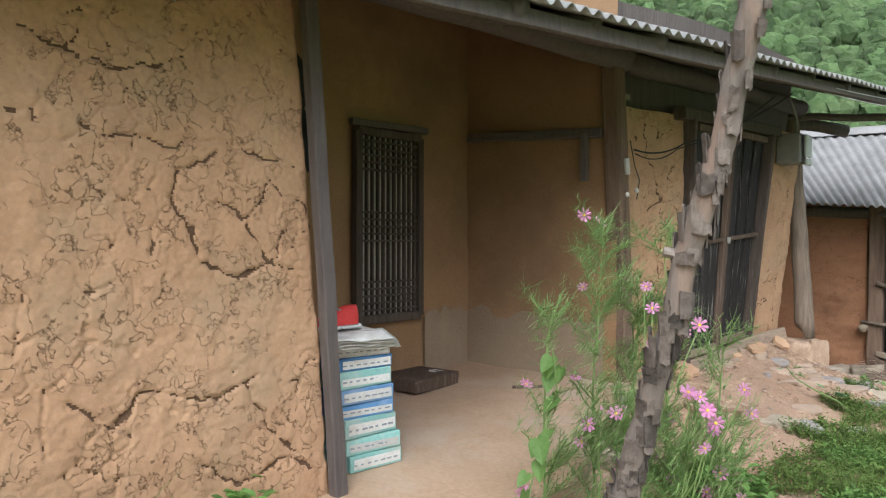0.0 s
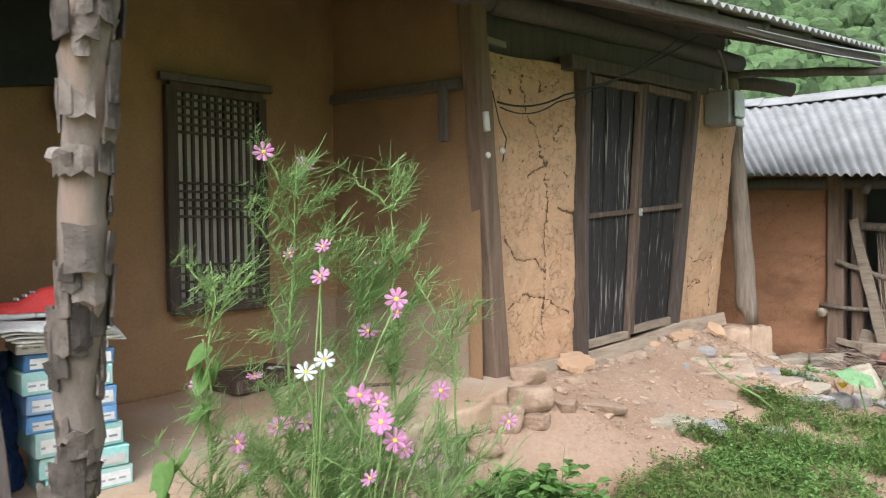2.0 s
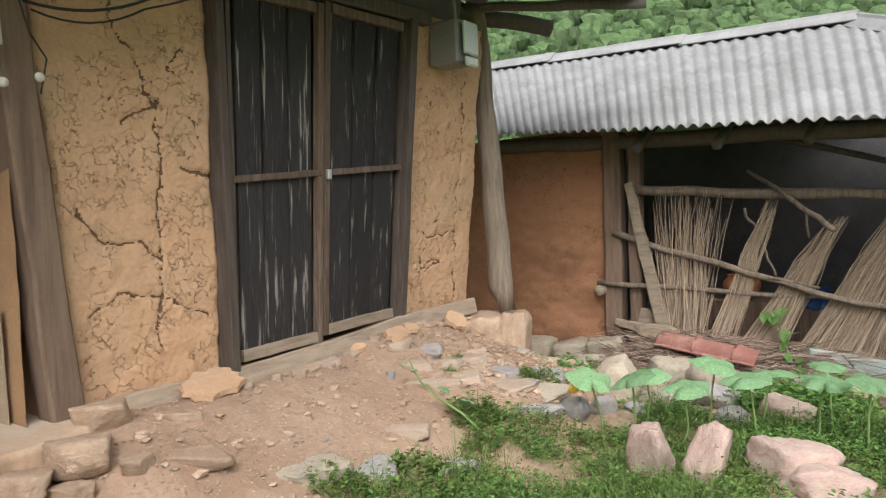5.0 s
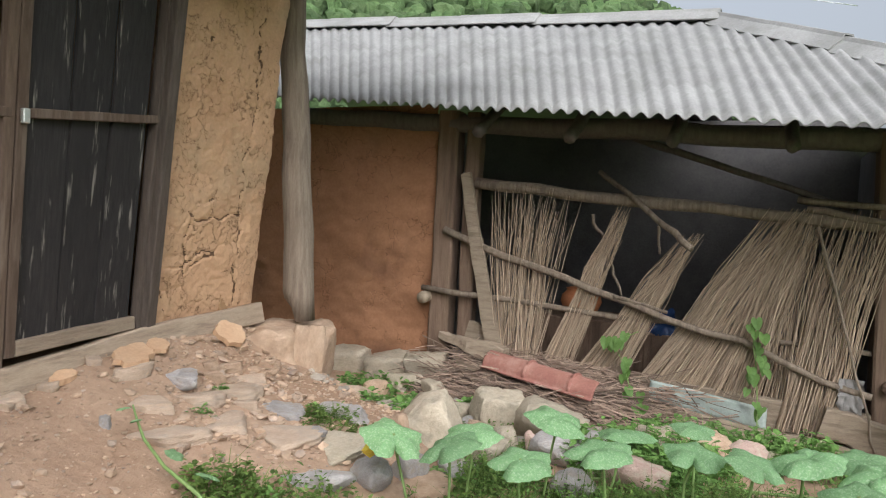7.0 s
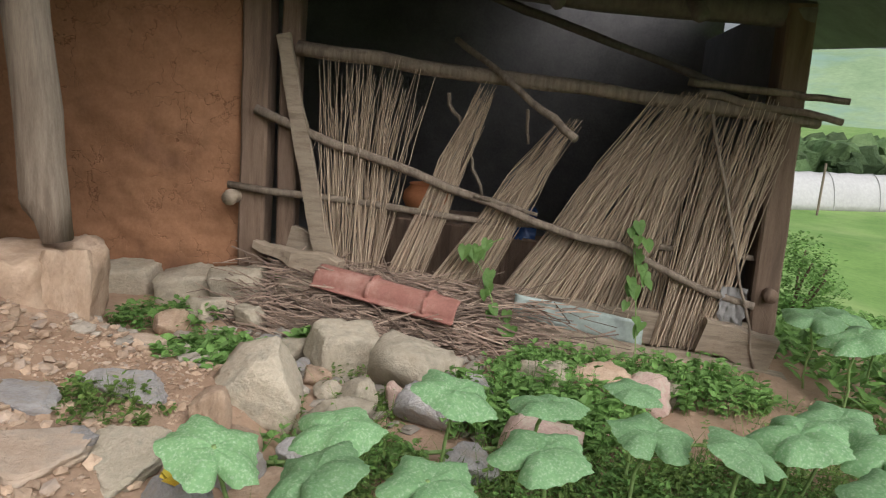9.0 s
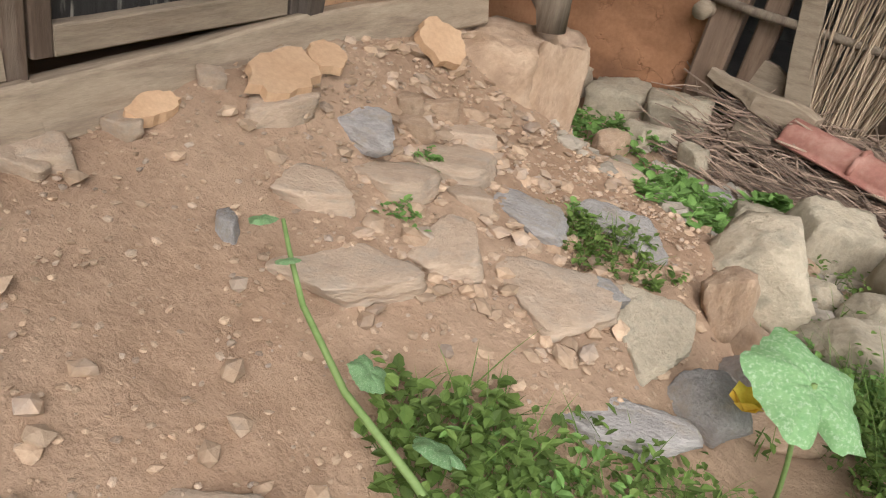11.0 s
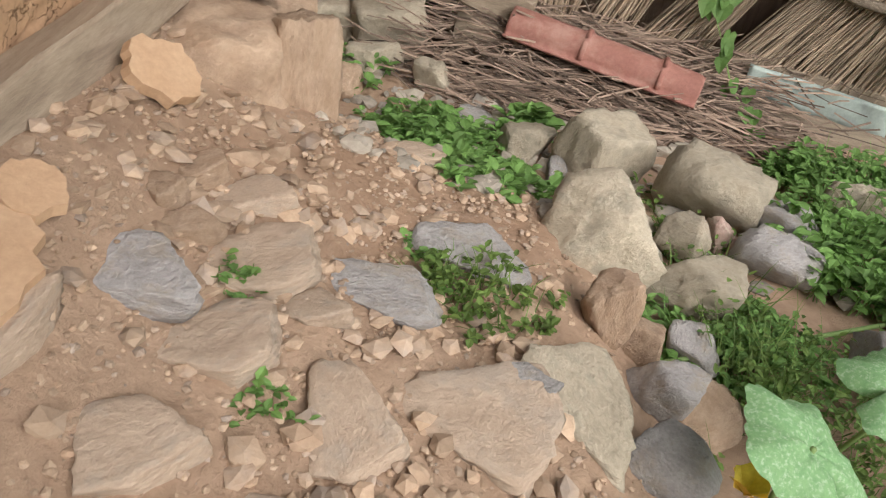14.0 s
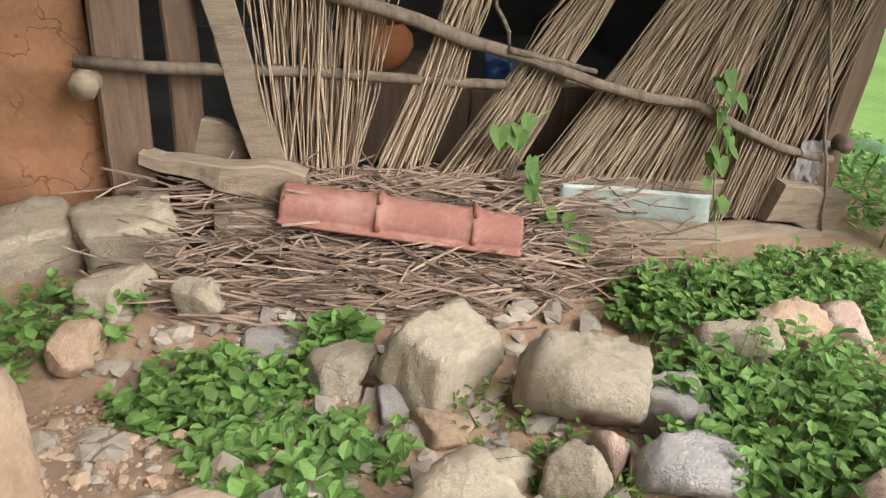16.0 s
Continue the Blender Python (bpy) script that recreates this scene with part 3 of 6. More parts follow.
for u, w, zb, name in ((0.15, 0.20, -0.06, "shed_post"), (0.37, 0.14, 0.14, "shed_post"), (3.31, 0.18, -0.28, "shed_post")):
    post(name, shed_at(u + (0.02 if u > 3 else -0.01), zb), shed_at(u - (0.05 if u > 3 else -0.02), 2.05 - 0.06 * u), w, "weathered square timber post of the shed front", WOOD_POST)

# ---- storeroom door ----
bm = bmesh.new()
plank(bm, (facade_x(6.19, 0.5) + 0.02, 6.215, 0.52), (facade_x(6.19, 2.7) + 0.02, 6.17, 2.66), 0.055, 0.12, (1, 0, 0))
plank(bm, (facade_x(7.77, 0.5) + 0.02, 7.725, 0.58), (facade_x(7.77, 2.7) + 0.02, 7.70, 2.66), 0.07, 0.12, (1, 0, 0))
plank(bm, (facade_x(6.1, 2.7) + 0.02, 6.0, 2.665), (facade_x(7.8, 2.7) + 0.02, 7.9, 2.70), 0.10, 0.12, (1, 0, 0))
solid("door_frame", bm, WOOD_JAMB, "rough brown timber frame round the storeroom door", "door frame", kind="structure")


def fx(y, z, d=0.0):
    return Vector((facade_x(y, z) + d, y, z))


def door_leaf(y0, y1, z0, z1):
    door = thing("storeroom_door", "closed blackened plank door leaf, paint worn off towards the bottom", "door", "double storeroom door", at=fx((y0 + y1) / 2, z0))
    mid, mid2 = 1.555 + 0.075 * (y0 - 6.25), 1.555 + 0.075 * (y1 - 6.25)
    so, si = (0.03, 0.05) if y0 < 6.5 else (0.05, 0.03)
    for name, a, b, w in (("stile", (y0 + so / 2, z0), (y0 + so / 2, z1), so), ("stile", (y1 - si / 2, z0), (y1 - si / 2, z1), si),
                          ("rail", (y0 + 0.05, z0 + 0.03), (y1 - 0.05, z0 + 0.045), 0.065), ("rail", (y0 + 0.06, z1 - 0.035), (y1 - 0.06, z1 - 0.035), 0.06),
                          ("rail", (y0 + 0.02, mid), (y1 - 0.02, mid2), 0.04)):
        bm = bmesh.new()
        plank(bm, fx(*a, 0.012), fx(*b, 0.012), w, 0.045 if name == "stile" else 0.05, (1, 0, 0), 0.004)
        low = name == "rail" and a[1] < 0.8
        part(name, bm, WOOD_GREY_Y if low else (WOOD_FRAME if name == "rail" or w > 0.04 else WOOD_JAMB), door, "bare grey bottom rail with old nails" if low else "")
    k = 3
    for i in range(k):
        a = y0 + 0.06 + (y1 - y0 - 0.12) * (i + 0.5) / k
        w = (y1 - y0 - 0.12) / k - 0.004
        bm = bmesh.new()
        plank(bm, fx(a, z0 + 0.02, -0.012), fx(a, z1 - 0.02, -0.012), w, 0.022, (1, 0, 0), 0.003)
        part("plank", bm, WOOD_DOOR, door)
    return door


leaf_1 = door_leaf(6.240, 6.918, 0.555, 2.61)
leaf_2 = door_leaf(6.924, 7.690, 0.600, 2.63)
bm = bmesh.new()
box(bm, (0.036, 6.930, 1.565), (0.060, 6.965, 1.625), 0.002)
for v in bm.verts:
    v.co.x += facade_x(6.97, 1.56)
part("latch", bm, mat("pale_metal", (0.5, 0.5, 0.48), (0.65, 0.65, 0.62), 8, 0.4, 0.1, 60, metal=0.7), leaf_2, "small pale metal latch")

# sill beam under the storeroom front
bm = bmesh.new()
sill = [fx(y, 0.455 + 0.03 * (y - 5.6) + (0.03 if y > 7 else 0), 0.05) for y in (5.45, 6.1, 6.9, 7.7, 8.60)]
for a, b in zip(sill, sill[1:]):
    plank(bm, a, b, 0.13, 0.09, (1, 0, 0.2), 0.008, 4)
solid("sill_beam", bm, WOOD_GREY_Y, "warped grey sill beam under the storeroom door", "beam", kind="structure")
# beam over the storeroom and the porch
bm = bmesh.new()
tube(bm, limb((-2.62, 2.1, 2.86), (-2.62, 5.3, 3.0), 10, 0.02), 0.10, 12, 0.1)
solid("porch_beam", bm, WOOD_DARK, "dark round beam over the open porch", "beam", kind="structure", smooth=True)
bm = bmesh.new()
tube(bm, limb((-2.60, 5.3, 2.98), (-2.24, 8.7, 3.06), 10, 0.02), 0.085, 12, 0.1)
solid("storeroom_beam", bm, WOOD_DARK, "dark round beam over the storeroom wall", "beam", kind="structure", smooth=True)
bm = bmesh.new()
sheet(bm, 20, 6, lambda u, v: fx(5.4 + u * 3.1, 2.60 + v * 0.95, -0.13))
solid("wall_gable_boards", bm, WOOD_DARK, "dark boards between the beam and the rafters", "wall", kind="structure")

# ---- lattice door ----
lat = thing("lattice_door", "dark wooden lattice door backed with aged paper", "door", at=(-4.06, 4.16, 0.94))
LY0, LY1, LZ0, LZ1 = 3.79, 4.48, 0.97, 2.42
for name, a, b, w in (("stile", (LY0, LZ0), (LY0, LZ1), 0.06), ("stile", (LY1, LZ0), (LY1, LZ1), 0.06), ("rail", (LY0, LZ0), (LY1, LZ0), 0.07), ("rail", (LY0, LZ1), (LY1, LZ1), 0.06)):
    bm = bmesh.new()
    plank(bm, (-4.05, *a), (-4.05, *b), w, 0.06, (1, 0, 0), 0.003)
    part(name, bm, WOOD_JAMB, lat)
bm = bmesh.new()
box(bm, (-4.085, LY0, LZ0), (-4.08, LY1, LZ1), bevel=0)
part("paper", bm, PAPER, lat, "aged cream paper backing")
NV = 11
for i in range(NV):
    y = LY0 + 0.05 + (LY1 - LY0 - 0.10) * i / (NV - 1)
    bm = bmesh.new()
    box(bm, (-4.075, y - 0.009, LZ0), (-4.045, y + 0.009, LZ1), 0.001, 0.002)
    part("bar", bm, WOOD_JAMB, lat)
for z in [LZ1 - 0.07 - 0.055 * i for i in range(5)] + [1.80 - 0.055 * i for i in range(5)] + [LZ0 + 0.07 + 0.055 * i for i in range(5)]:
    bm = bmesh.new()
    box(bm, (-4.07, LY0, z - 0.008), (-4.042, LY1, z + 0.008), 0.001, 0.002)
    part("crossbar", bm, WOOD_JAMB, lat)

# ---- shed front timbers ----


def pole(name, a, b, r, label, material=WOOD_GREY, wobble=0.02, group="", taper=0.3):
    bm = bmesh.new()
    tube(bm, limb(a, b, 12, wobble), [r * (1 - taper * i / 12) for i in range(13)], 9, 0.18)
    return solid(name, bm, material, label, "pole", group, smooth=True)


pole("cross_pole", shed_at(0.44, 1.46, 0.06), shed_at(3.45, 1.25, 0.06), 0.045, "long grey barked pole across the shed opening", taper=0.1)
pole("slanting_pole", shed_at(0.19, 1.07, 0.10), shed_at(3.24, 0.21, 0.20), 0.030, "long thin grey pole slanting down across the brush", wobble=0.05)
pole("cross_pole", shed_at(0.02, 0.60, 0.14), shed_at(3.36, 0.44, 0.04), 0.024, "thin lower pole behind the brush bundles")
bm = bmesh.new()
plank(bm, shed_at(0.35, 1.54, 0.10), shed_at(0.68, 0.18, 0.14), 0.085, 0.035, tuple(SN), 0.012, 10, -0.5)
solid("leaning_board", bm, WOOD_GREY_X, "pale split board leaning against the shed post", "board")
bm = bmesh.new()
plank(bm, shed_at(1.0, 0.05, 0.10), shed_at(3.25, -0.03, 0.10), 0.20, 0.09, tuple(SN), 0.015, 10)
solid("sill_plank", bm, WOOD_GREY_X, "weathered thick plank along the foot of the shed", "plank")
bm = bmesh.new()
tube(bm, limb(shed_at(0.45, -0.02, 0.26), shed_at(3.44, -0.27, 0.20), 16, 0.02), 0.12, 14, 0.2)
solid("rotten_log", bm, WOOD_GREY_X, "rotting split log lying along the shed foot", "log", smooth=True)

# greyish mud wash along the foot of the porch walls
WASH = mat("grey_mud_wash", (0.30, 0.22, 0.145), (0.38, 0.29, 0.20), 2.0, 0.95, 0.3, 50, (0.26, 0.19, 0.13), 1.5, 0.5, vary=0.0)
bm = bmesh.new()
sheet(bm, 60, 10, lambda u, v: Vector((-4.08 + u * 1.36, 5.156 - 0.004 * v, 0.46 + v * (0.50 + 0.10 * fbm(u * 5, 1)))))
sheet(bm, 30, 10, lambda u, v: Vector((-4.076 + 0.01 * fbm(u * 4, v), 4.58 + u * 0.58, 0.46 + v * (0.52 + 0.12 * fbm(u * 3, 7)))))
solid("baseboard_wash", bm, WASH, "greyish mud wash along the foot of the porch wall", "wall", kind="structure", smooth=True)

# ---- stones ----


def rock_mesh(seed, sub=2, slab=False, facets=11, boxy=False):
    """An angular boulder about 1 across: a ball cut by random planes, then roughened."""
    r = random.Random(seed)
    bm = bmesh.new()
    bmesh.ops.create_icosphere(bm, subdivisions=sub, radius=1)
    cuts = []
    for _ in range(facets):
        n = Vector((r.gauss(0, 1), r.gauss(0, 1), r.gauss(0, 0.12 if slab else 0.8))).normalized()
        cuts.append((n, r.uniform(0.30, 0.52)))
    if boxy:
        cuts = []
        for axis_ in ((1, 0, 0), (-1, 0, 0), (0, 1, 0), (0, -1, 0), (0, 0, 1), (0, 0, -1)):
            cuts.append(((Vector(axis_) + Vector((r.gauss(0, 0.13), r.gauss(0, 0.13), r.gauss(0, 0.10)))).normalized(), r.uniform(0.40, 0.47)))
    if slab:
        cuts.append((Vector((r.gauss(0, 0.05), r.gauss(0, 0.05), 1)).normalized(), 0.30))
    cuts.append((Vector((r.gauss(0, 0.15), r.gauss(0, 0.15), 1)).normalized(), 0.42))
    cap = 0.64 if boxy else 0.62
    for v in bm.verts:
        d = v.co.normalized()
        rad = min([cap] + [h / d.dot(n) for n, h in cuts if d.dot(n) > 0.05])
        rad *= 1 + 0.06 * fbm(d.x * 2.5 + seed, d.y * 2.5, d.z * 2.5) + 0.05 * fbm(d.x * 7 + seed, d.y * 7, d.z * 7) + 0.035 * fbm(d.x * 18 + seed, d.y * 18, d.z * 18)
        v.co = d * rad
    return bm


ROCK_BANK = {}


def rock(name, x, y, w, tall, mat_, label, depth=None, turn=None, sink=0.3, z=None, group="field stones", tilt=0.0):
    kind_ = rng.randrange(14)
    slab = name in ("flat_stone", "edging_stone", "sill_stone", "slate_piece")
    boxy = name in ("foundation_stone", "corner_stone") or "squar" in label
    key = (kind_, mat_.name, slab, boxy)
    if key not in ROCK_BANK:
        ROCK_BANK[key] = finish(rock_mesh(kind_ + 3, 4, slab, 7 if slab else 9, boxy), "stone", mat_, True)
    ob = tagged(new(name, ROCK_BANK[key]), label, "stone", group)
    base = ground_z(x, y) if z is None else z
    ob.rotation_euler = (rng.uniform(-0.12, 0.12) + tilt, rng.uniform(-0.12, 0.12), rng.uniform(0, 6.28) if turn is None else turn)
    ob.scale = (w * 1.05, (depth or w * rng.uniform(0.6, 0.9)) * 1.05, tall * 1.15)
    ob.location = (x, y, base + tall * (0.5 - sink))
    return ob


# boulders before the shed
for x, y, w, d, h, m, label in ((-0.94, 9.10, 0.34, 0.24, 0.30, STONE, "squarish lichen-grey boulder before the shed"), (-0.55, 8.88, 0.35, 0.30, 0.34, STONE, "round tan boulder before the shed"),
                                (-1.10, 8.34, 0.36, 0.34, 0.28, STONE, "large tan boulder with a flat top"), (-0.79, 8.30, 0.30, 0.24, 0.20, STONE, "mossy tan stone in the grass"),
                                (0.28, 8.98, 0.28, 0.24, 0.24, STONE_RED, "orange-tan stone under the weeds"), (0.02, 8.92, 0.24, 0.2, 0.24, STONE, "pale stone half hidden by weeds"),
                                (-0.34, 8.72, 0.24, 0.2, 0.2, STONE_GREY, "grey stone beside a boulder"), (0.50, 8.92, 0.22, 0.2, 0.18, STONE_PINK, "pinkish stone among weeds"), (0.60, 9.1, 0.2, 0.16, 0.14, STONE, "small tan stone by the log"),
                                (-1.22, 9.20, 0.22, 0.18, 0.16, STONE, "tan stone in the rubble"), (-1.60, 9.72, 0.22, 0.2, 0.16, STONE, "dark tan stone under twigs"), (-1.90, 9.84, 0.28, 0.2, 0.16, STONE, "squared tan stone below the foundation"),
                                (-1.98, 9.50, 0.20, 0.14, 0.15, STONE_RED, "reddish stone in the rubble"), (-0.62, 8.62, 0.12, 0.1, 0.14, STONE_PINK, "pink and white quartz stone"), (-0.56, 8.56, 0.08, 0.08, 0.1, STONE_PINK, "small pink quartz stone"),
                                (-0.78, 8.56, 0.17, 0.14, 0.17, STONE, "tan stone in the loose rubble"), (-0.90, 8.66, 0.14, 0.12, 0.1, STONE, "pale stone in the loose rubble"), (-0.44, 8.52, 0.26, 0.2, 0.2, STONE_GREY, "grey stone in the weeds"),
                                (-1.02, 7.82, 0.20, 0.16, 0.17, STONE_GREY, "dark grey angular stone in the grass"), (-0.86, 8.05, 0.24, 0.17, 0.11, STONE_GREY, "blue-grey flat stone in the grass"), (-1.11, 7.56, 0.19, 0.16, 0.12, STONE_GREY, "dark grey stone in the grass"),
                                (-1.17, 7.97, 0.12, 0.12, 0.21, STONE_RED, "upright orange-tan stone among rubble"), (-1.06, 7.98, 0.12, 0.10, 0.13, STONE_RED, "small orange-tan stone among rubble"), (-0.02, 8.27, 0.26, 0.2, 0.22, STONE_PINK, "pale pinkish stone in the grass"),
                                (-0.30, 8.08, 0.24, 0.2, 0.14, STONE_GREY, "grey stone in the grass"), (-1.12, 9.0, 0.15, 0.1, 0.07, STONE_GREY, "flat pale grey stone in the rubble"), (-1.02, 8.86, 0.16, 0.11, 0.09, STONE_RED, "orange-tan stone in the rubble"), (-0.92, 7.83, 0.30, 0.18, 0.08, STONE_RED, "flat orange-tan stone at the grass edge")):
    rock("boulder" if w > 0.3 else "stone", x, y, w, h, m, label, d, sink=0.2)
# foundation stones below the shed post and mud wall
for x, y, w, h, z, m in ((-1.84, 10.17, 0.36, 0.32, -0.22, STONE), (-2.21, 10.26, 0.36, 0.26, -0.22, STONE), (-2.66, 10.34, 0.42, 0.26, -0.24, STONE), (-3.1, 10.3, 0.4, 0.26, -0.24, STONE_RED)):
    rock("foundation_stone", x, y, w, h, m, "squared tan foundation stone under the shed wall", sink=0.05, z=z, turn=0.1, group="foundation stones")
# corner stones under the leaning post
rock("corner_stone", -2.30, 8.58, 0.44, 0.40, STONE_RED, "large earth-stained block under the house corner", 0.46, 0.3, 0.1, 0.16, "corner stones")
rock("corner_stone", -2.05, 8.62, 0.21, 0.44, STONE_RED, "upright earth-stained stone beside the leaning post", 0.22, 0.5, 0.05, 0.10, "corner stones")
rock("corner_stone", -2.22, 8.92, 0.32, 0.44, STONE_RED, "earth-stained block carrying the leaning post", 0.34, 0.1, 0.1, 0.08, "corner stones")
# three upright rocks in the grass
rock("garden_rock", -0.41, 6.82, 0.19, 0.34, STONE_PINK, "upright rust and cream rock in the grass", 0.15, 0.6, 0.12, None, "rocks in the grass", 0.15)
rock("garden_rock", -0.20, 6.95, 0.21, 0.30, STONE_PINK, "leaning pink-grey rock in the grass", 0.16, 0.2, 0.12, None, "rocks in the grass", -0.3)
rock("garden_rock", 0.13, 7.12, 0.36, 0.22, STONE_PINK, "broad pinkish rock in the grass", 0.22, -0.2, 0.15, None, "rocks in the grass")
rock("garden_rock", 0.27, 6.98, 0.30, 0.16, STONE_PINK, "low split rock in the grass", 0.2, 0.1, 0.15, None, "rocks in the grass")
# flat paving slabs sunk in the bank
for x, y, w, d, turn, m in ((-2.16, 7.62, 0.18, 0.20, 0.8, STONE_GREY), (-1.98, 7.79, 0.29, 0.17, 0.5, STONE_DUST), (-1.72, 7.85, 0.25, 0.17, 0.1, STONE_GREY), (-1.99, 7.54, 0.22, 0.15, 0.4, STONE_DUST),
                            (-1.75, 7.42, 0.18, 0.22, 0.3, STONE_DUST), (-1.51, 7.55, 0.28, 0.27, 0.25, STONE_DUST), (-1.30, 7.67, 0.20, 0.33, 0.2, STONE), (-1.50, 8.11, 0.24, 0.22, 0.4, STONE_GREY),
                            (-1.83, 7.18, 0.27, 0.23, 0.86, STONE_DUST), (-2.26, 7.38, 0.20, 0.11, 1.18, STONE_DUST), (-2.04, 8.0, 0.15, 0.13, 0.57, STONE_DUST), (-2.15, 8.0, 0.13, 0.08, 0.96, STONE_RED),
                            (-2.18, 7.86, 0.09, 0.08, 1.0, STONE_RED), (-2.12, 7.82, 0.11, 0.09, 0.86, STONE_RED), (-2.53, 6.70, 0.26, 0.22, 0.95, STONE_RED), (-2.49, 6.89, 0.15, 0.12, 0.8, STONE_DUST),
                            (-2.40, 6.85, 0.13, 0.12, 0.97, STONE_DUST), (-2.07, 7.05, 0.05, 0.06, 0.8, STONE_GREY), (-1.67, 8.55, 0.20, 0.08, 0.3, STONE_DUST), (-1.42, 9.43, 0.24, 0.18, 0.1, STONE_GREY),
                            (-1.66, 5.90, 0.26, 0.26, 1.07, STONE), (-1.95, 5.55, 0.22, 0.22, 1.1, STONE_RED), (-1.5, 6.15, 0.22, 0.2, 0.3, STONE_GREY), (-1.30, 6.5, 0.26, 0.2, 0.8, STONE_GREY), (-1.64, 6.60, 0.20, 0.15, 0.4, STONE_DUST),
                            (-2.27, 5.69, 0.18, 0.16, 0.9, STONE_RED), (-1.22, 7.30, 0.22, 0.16, 0.4, STONE_GREY), (-1.84, 7.70, 0.12, 0.10, 0.2, STONE_DUST), (-2.05, 7.28, 0.20, 0.14, 0.6, STONE_DUST)):
    rock("flat_stone", x, y, w * 1.12, 0.075, m, "flat worn stone sunk in the trodden bank", d * 1.12, turn, 0.47 if x < -2.3 else 0.42, None, "flat stones in the bank")
rock("slate_piece", -1.42, 7.60, 0.14, 0.03, STONE_GREY, "loose dark blue-grey slate lying on a flat stone", 0.12, 0.3, 0.0, ground_z(-1.42, 7.60) + 0.025, "loose slate")
# porch edge stones
for x, y, w, h, m in ((-2.36, 4.72, 0.36, 0.2, STONE_RED), (-2.30, 4.98, 0.34, 0.26, STONE_RED), (-2.26, 5.22, 0.32, 0.24, STONE_RED), (-2.34, 4.42, 0.34, 0.2, STONE), (-2.2, 4.66, 0.26, 0.14, STONE_RED), (-2.14, 5.08, 0.22, 0.13, STONE_RED),
                      (-2.12, 4.1, 0.36, 0.2, STONE), (-1.98, 3.75, 0.34, 0.18, STONE_RED), (-1.88, 3.4, 0.34, 0.2, STONE), (-2.42, 5.42, 0.3, 0.2, STONE_RED), (-2.05, 5.3, 0.18, 0.1, STONE_RED), (-2.1, 4.3, 0.2, 0.12, STONE)):
    rock("edging_stone", x, y, w * 0.9, h * 0.7, m, "earth-stained rubble stone edging the porch", None, None, 0.15, None, "porch edging stones")
# stones under the sill
for y, w in ((5.98, 0.2), (6.22, 0.18), (6.42, 0.16), (6.6, 0.18), (6.82, 0.2), (7.05, 0.2), (7.3, 0.16), (7.55, 0.16)):
    rock("sill_stone", facade_x(y, 0.5) + 0.13, y, w * 0.5, 0.06, STONE_DUST, "rubble stone wedged under the sill beam", w * 0.5, None, 0.4, None, "stones under the sill")


def chip(x, y, w, d, z, rx, rz, seed, label, thick=0.03):
    """A ragged slab of mud plaster fallen from the wall."""
    r = random.Random(seed)
    bm = bmesh.new()
    k = 22
    ring = [(math.cos(a) * w / 2 * r.uniform(0.75, 1.05), math.sin(a) * d / 2 * r.uniform(0.75, 1.05)) for a in [2 * math.pi * i / k for i in range(k)]]
    top = [bm.verts.new((p * 0.96, q * 0.96, thick / 2)) for p, q in ring]
    low = [bm.verts.new((p, q, -thick / 2)) for p, q in ring]
    bm.faces.new(top)
    bm.faces.new(low[::-1])
    for i in range(k):
        bm.faces.new((low[i], low[(i + 1) % k], top[(i + 1) % k], top[i]))
    ob = solid("plaster_slab", bm, CHIP, label, "plaster", "fallen plaster")
    ob.location, ob.rotation_euler = (x, y, z), (rx, 0.3, rz)


chip(-2.44, 6.02, 0.28, 0.42, 0.50, 0.1, 0.1, 1, "broad pale slab of fallen mud plaster resting on stones")
chip(-2.31, 7.46, 0.17, 0.28, ground_z(-2.31, 7.46) + 0.035, 0.1, 0.2, 2, "jagged fallen plaster slab leaning on the sill", 0.025)
chip(-2.31, 7.63, 0.12, 0.14, ground_z(-2.31, 7.63) + 0.035, 0.2, 0.4, 3, "small fallen plaster slab by the sill", 0.025)
chip(-2.27, 8.16, 0.20, 0.18, ground_z(-2.27, 8.16) + 0.06, 0.7, 0.9, 4, "round fallen plaster slab propped on the corner stone", 0.03)
chip(-2.37, 7.12, 0.08, 0.15, ground_z(-2.37, 7.12) + 0.015, 0.1, 0.1, 5, "pale fallen plaster slab under the sill", 0.03)

# small rubble, too many to count
bm = bmesh.new()
pebbles = random.Random(11)
vs, fs, unit = [], [], rock_mesh(2, 1)
shape = ([v.co.copy() for v in unit.verts], [[v.index for v in f.verts] for f in unit.faces])
unit.free()
bm.free()


def scatter(name, count, area, size, material, label, seed, accept=None):
    r = random.Random(seed)
    vs, fs = [], []
    while count:
        x, y = r.uniform(area[0], area[1]), r.uniform(area[2], area[3])
        if accept and r.random() > accept(x, y):
            continue
        count -= 1
        s = size * r.uniform(0.35, 1.0) ** 2 + size * 0.15
        m = Matrix.LocRotScale((x, y, ground_z(x, y) + s * 0.1), Euler((r.uniform(-0.4, 0.4), r.uniform(-0.4, 0.4), r.uniform(0, 6.3))), (s * r.uniform(0.8, 1.4), s, s * r.uniform(0.4, 0.8)))
        k = len(vs)
        vs += [m @ v for v in shape[0]]
        fs += [[i + k for i in f] for f in shape[1]]
    me = bpy.data.meshes.new(name)
    me.from_pydata(vs, [], fs)
    me.materials.append(material)
    return tagged(new(name, me), label, "rubble", kind="stuff")


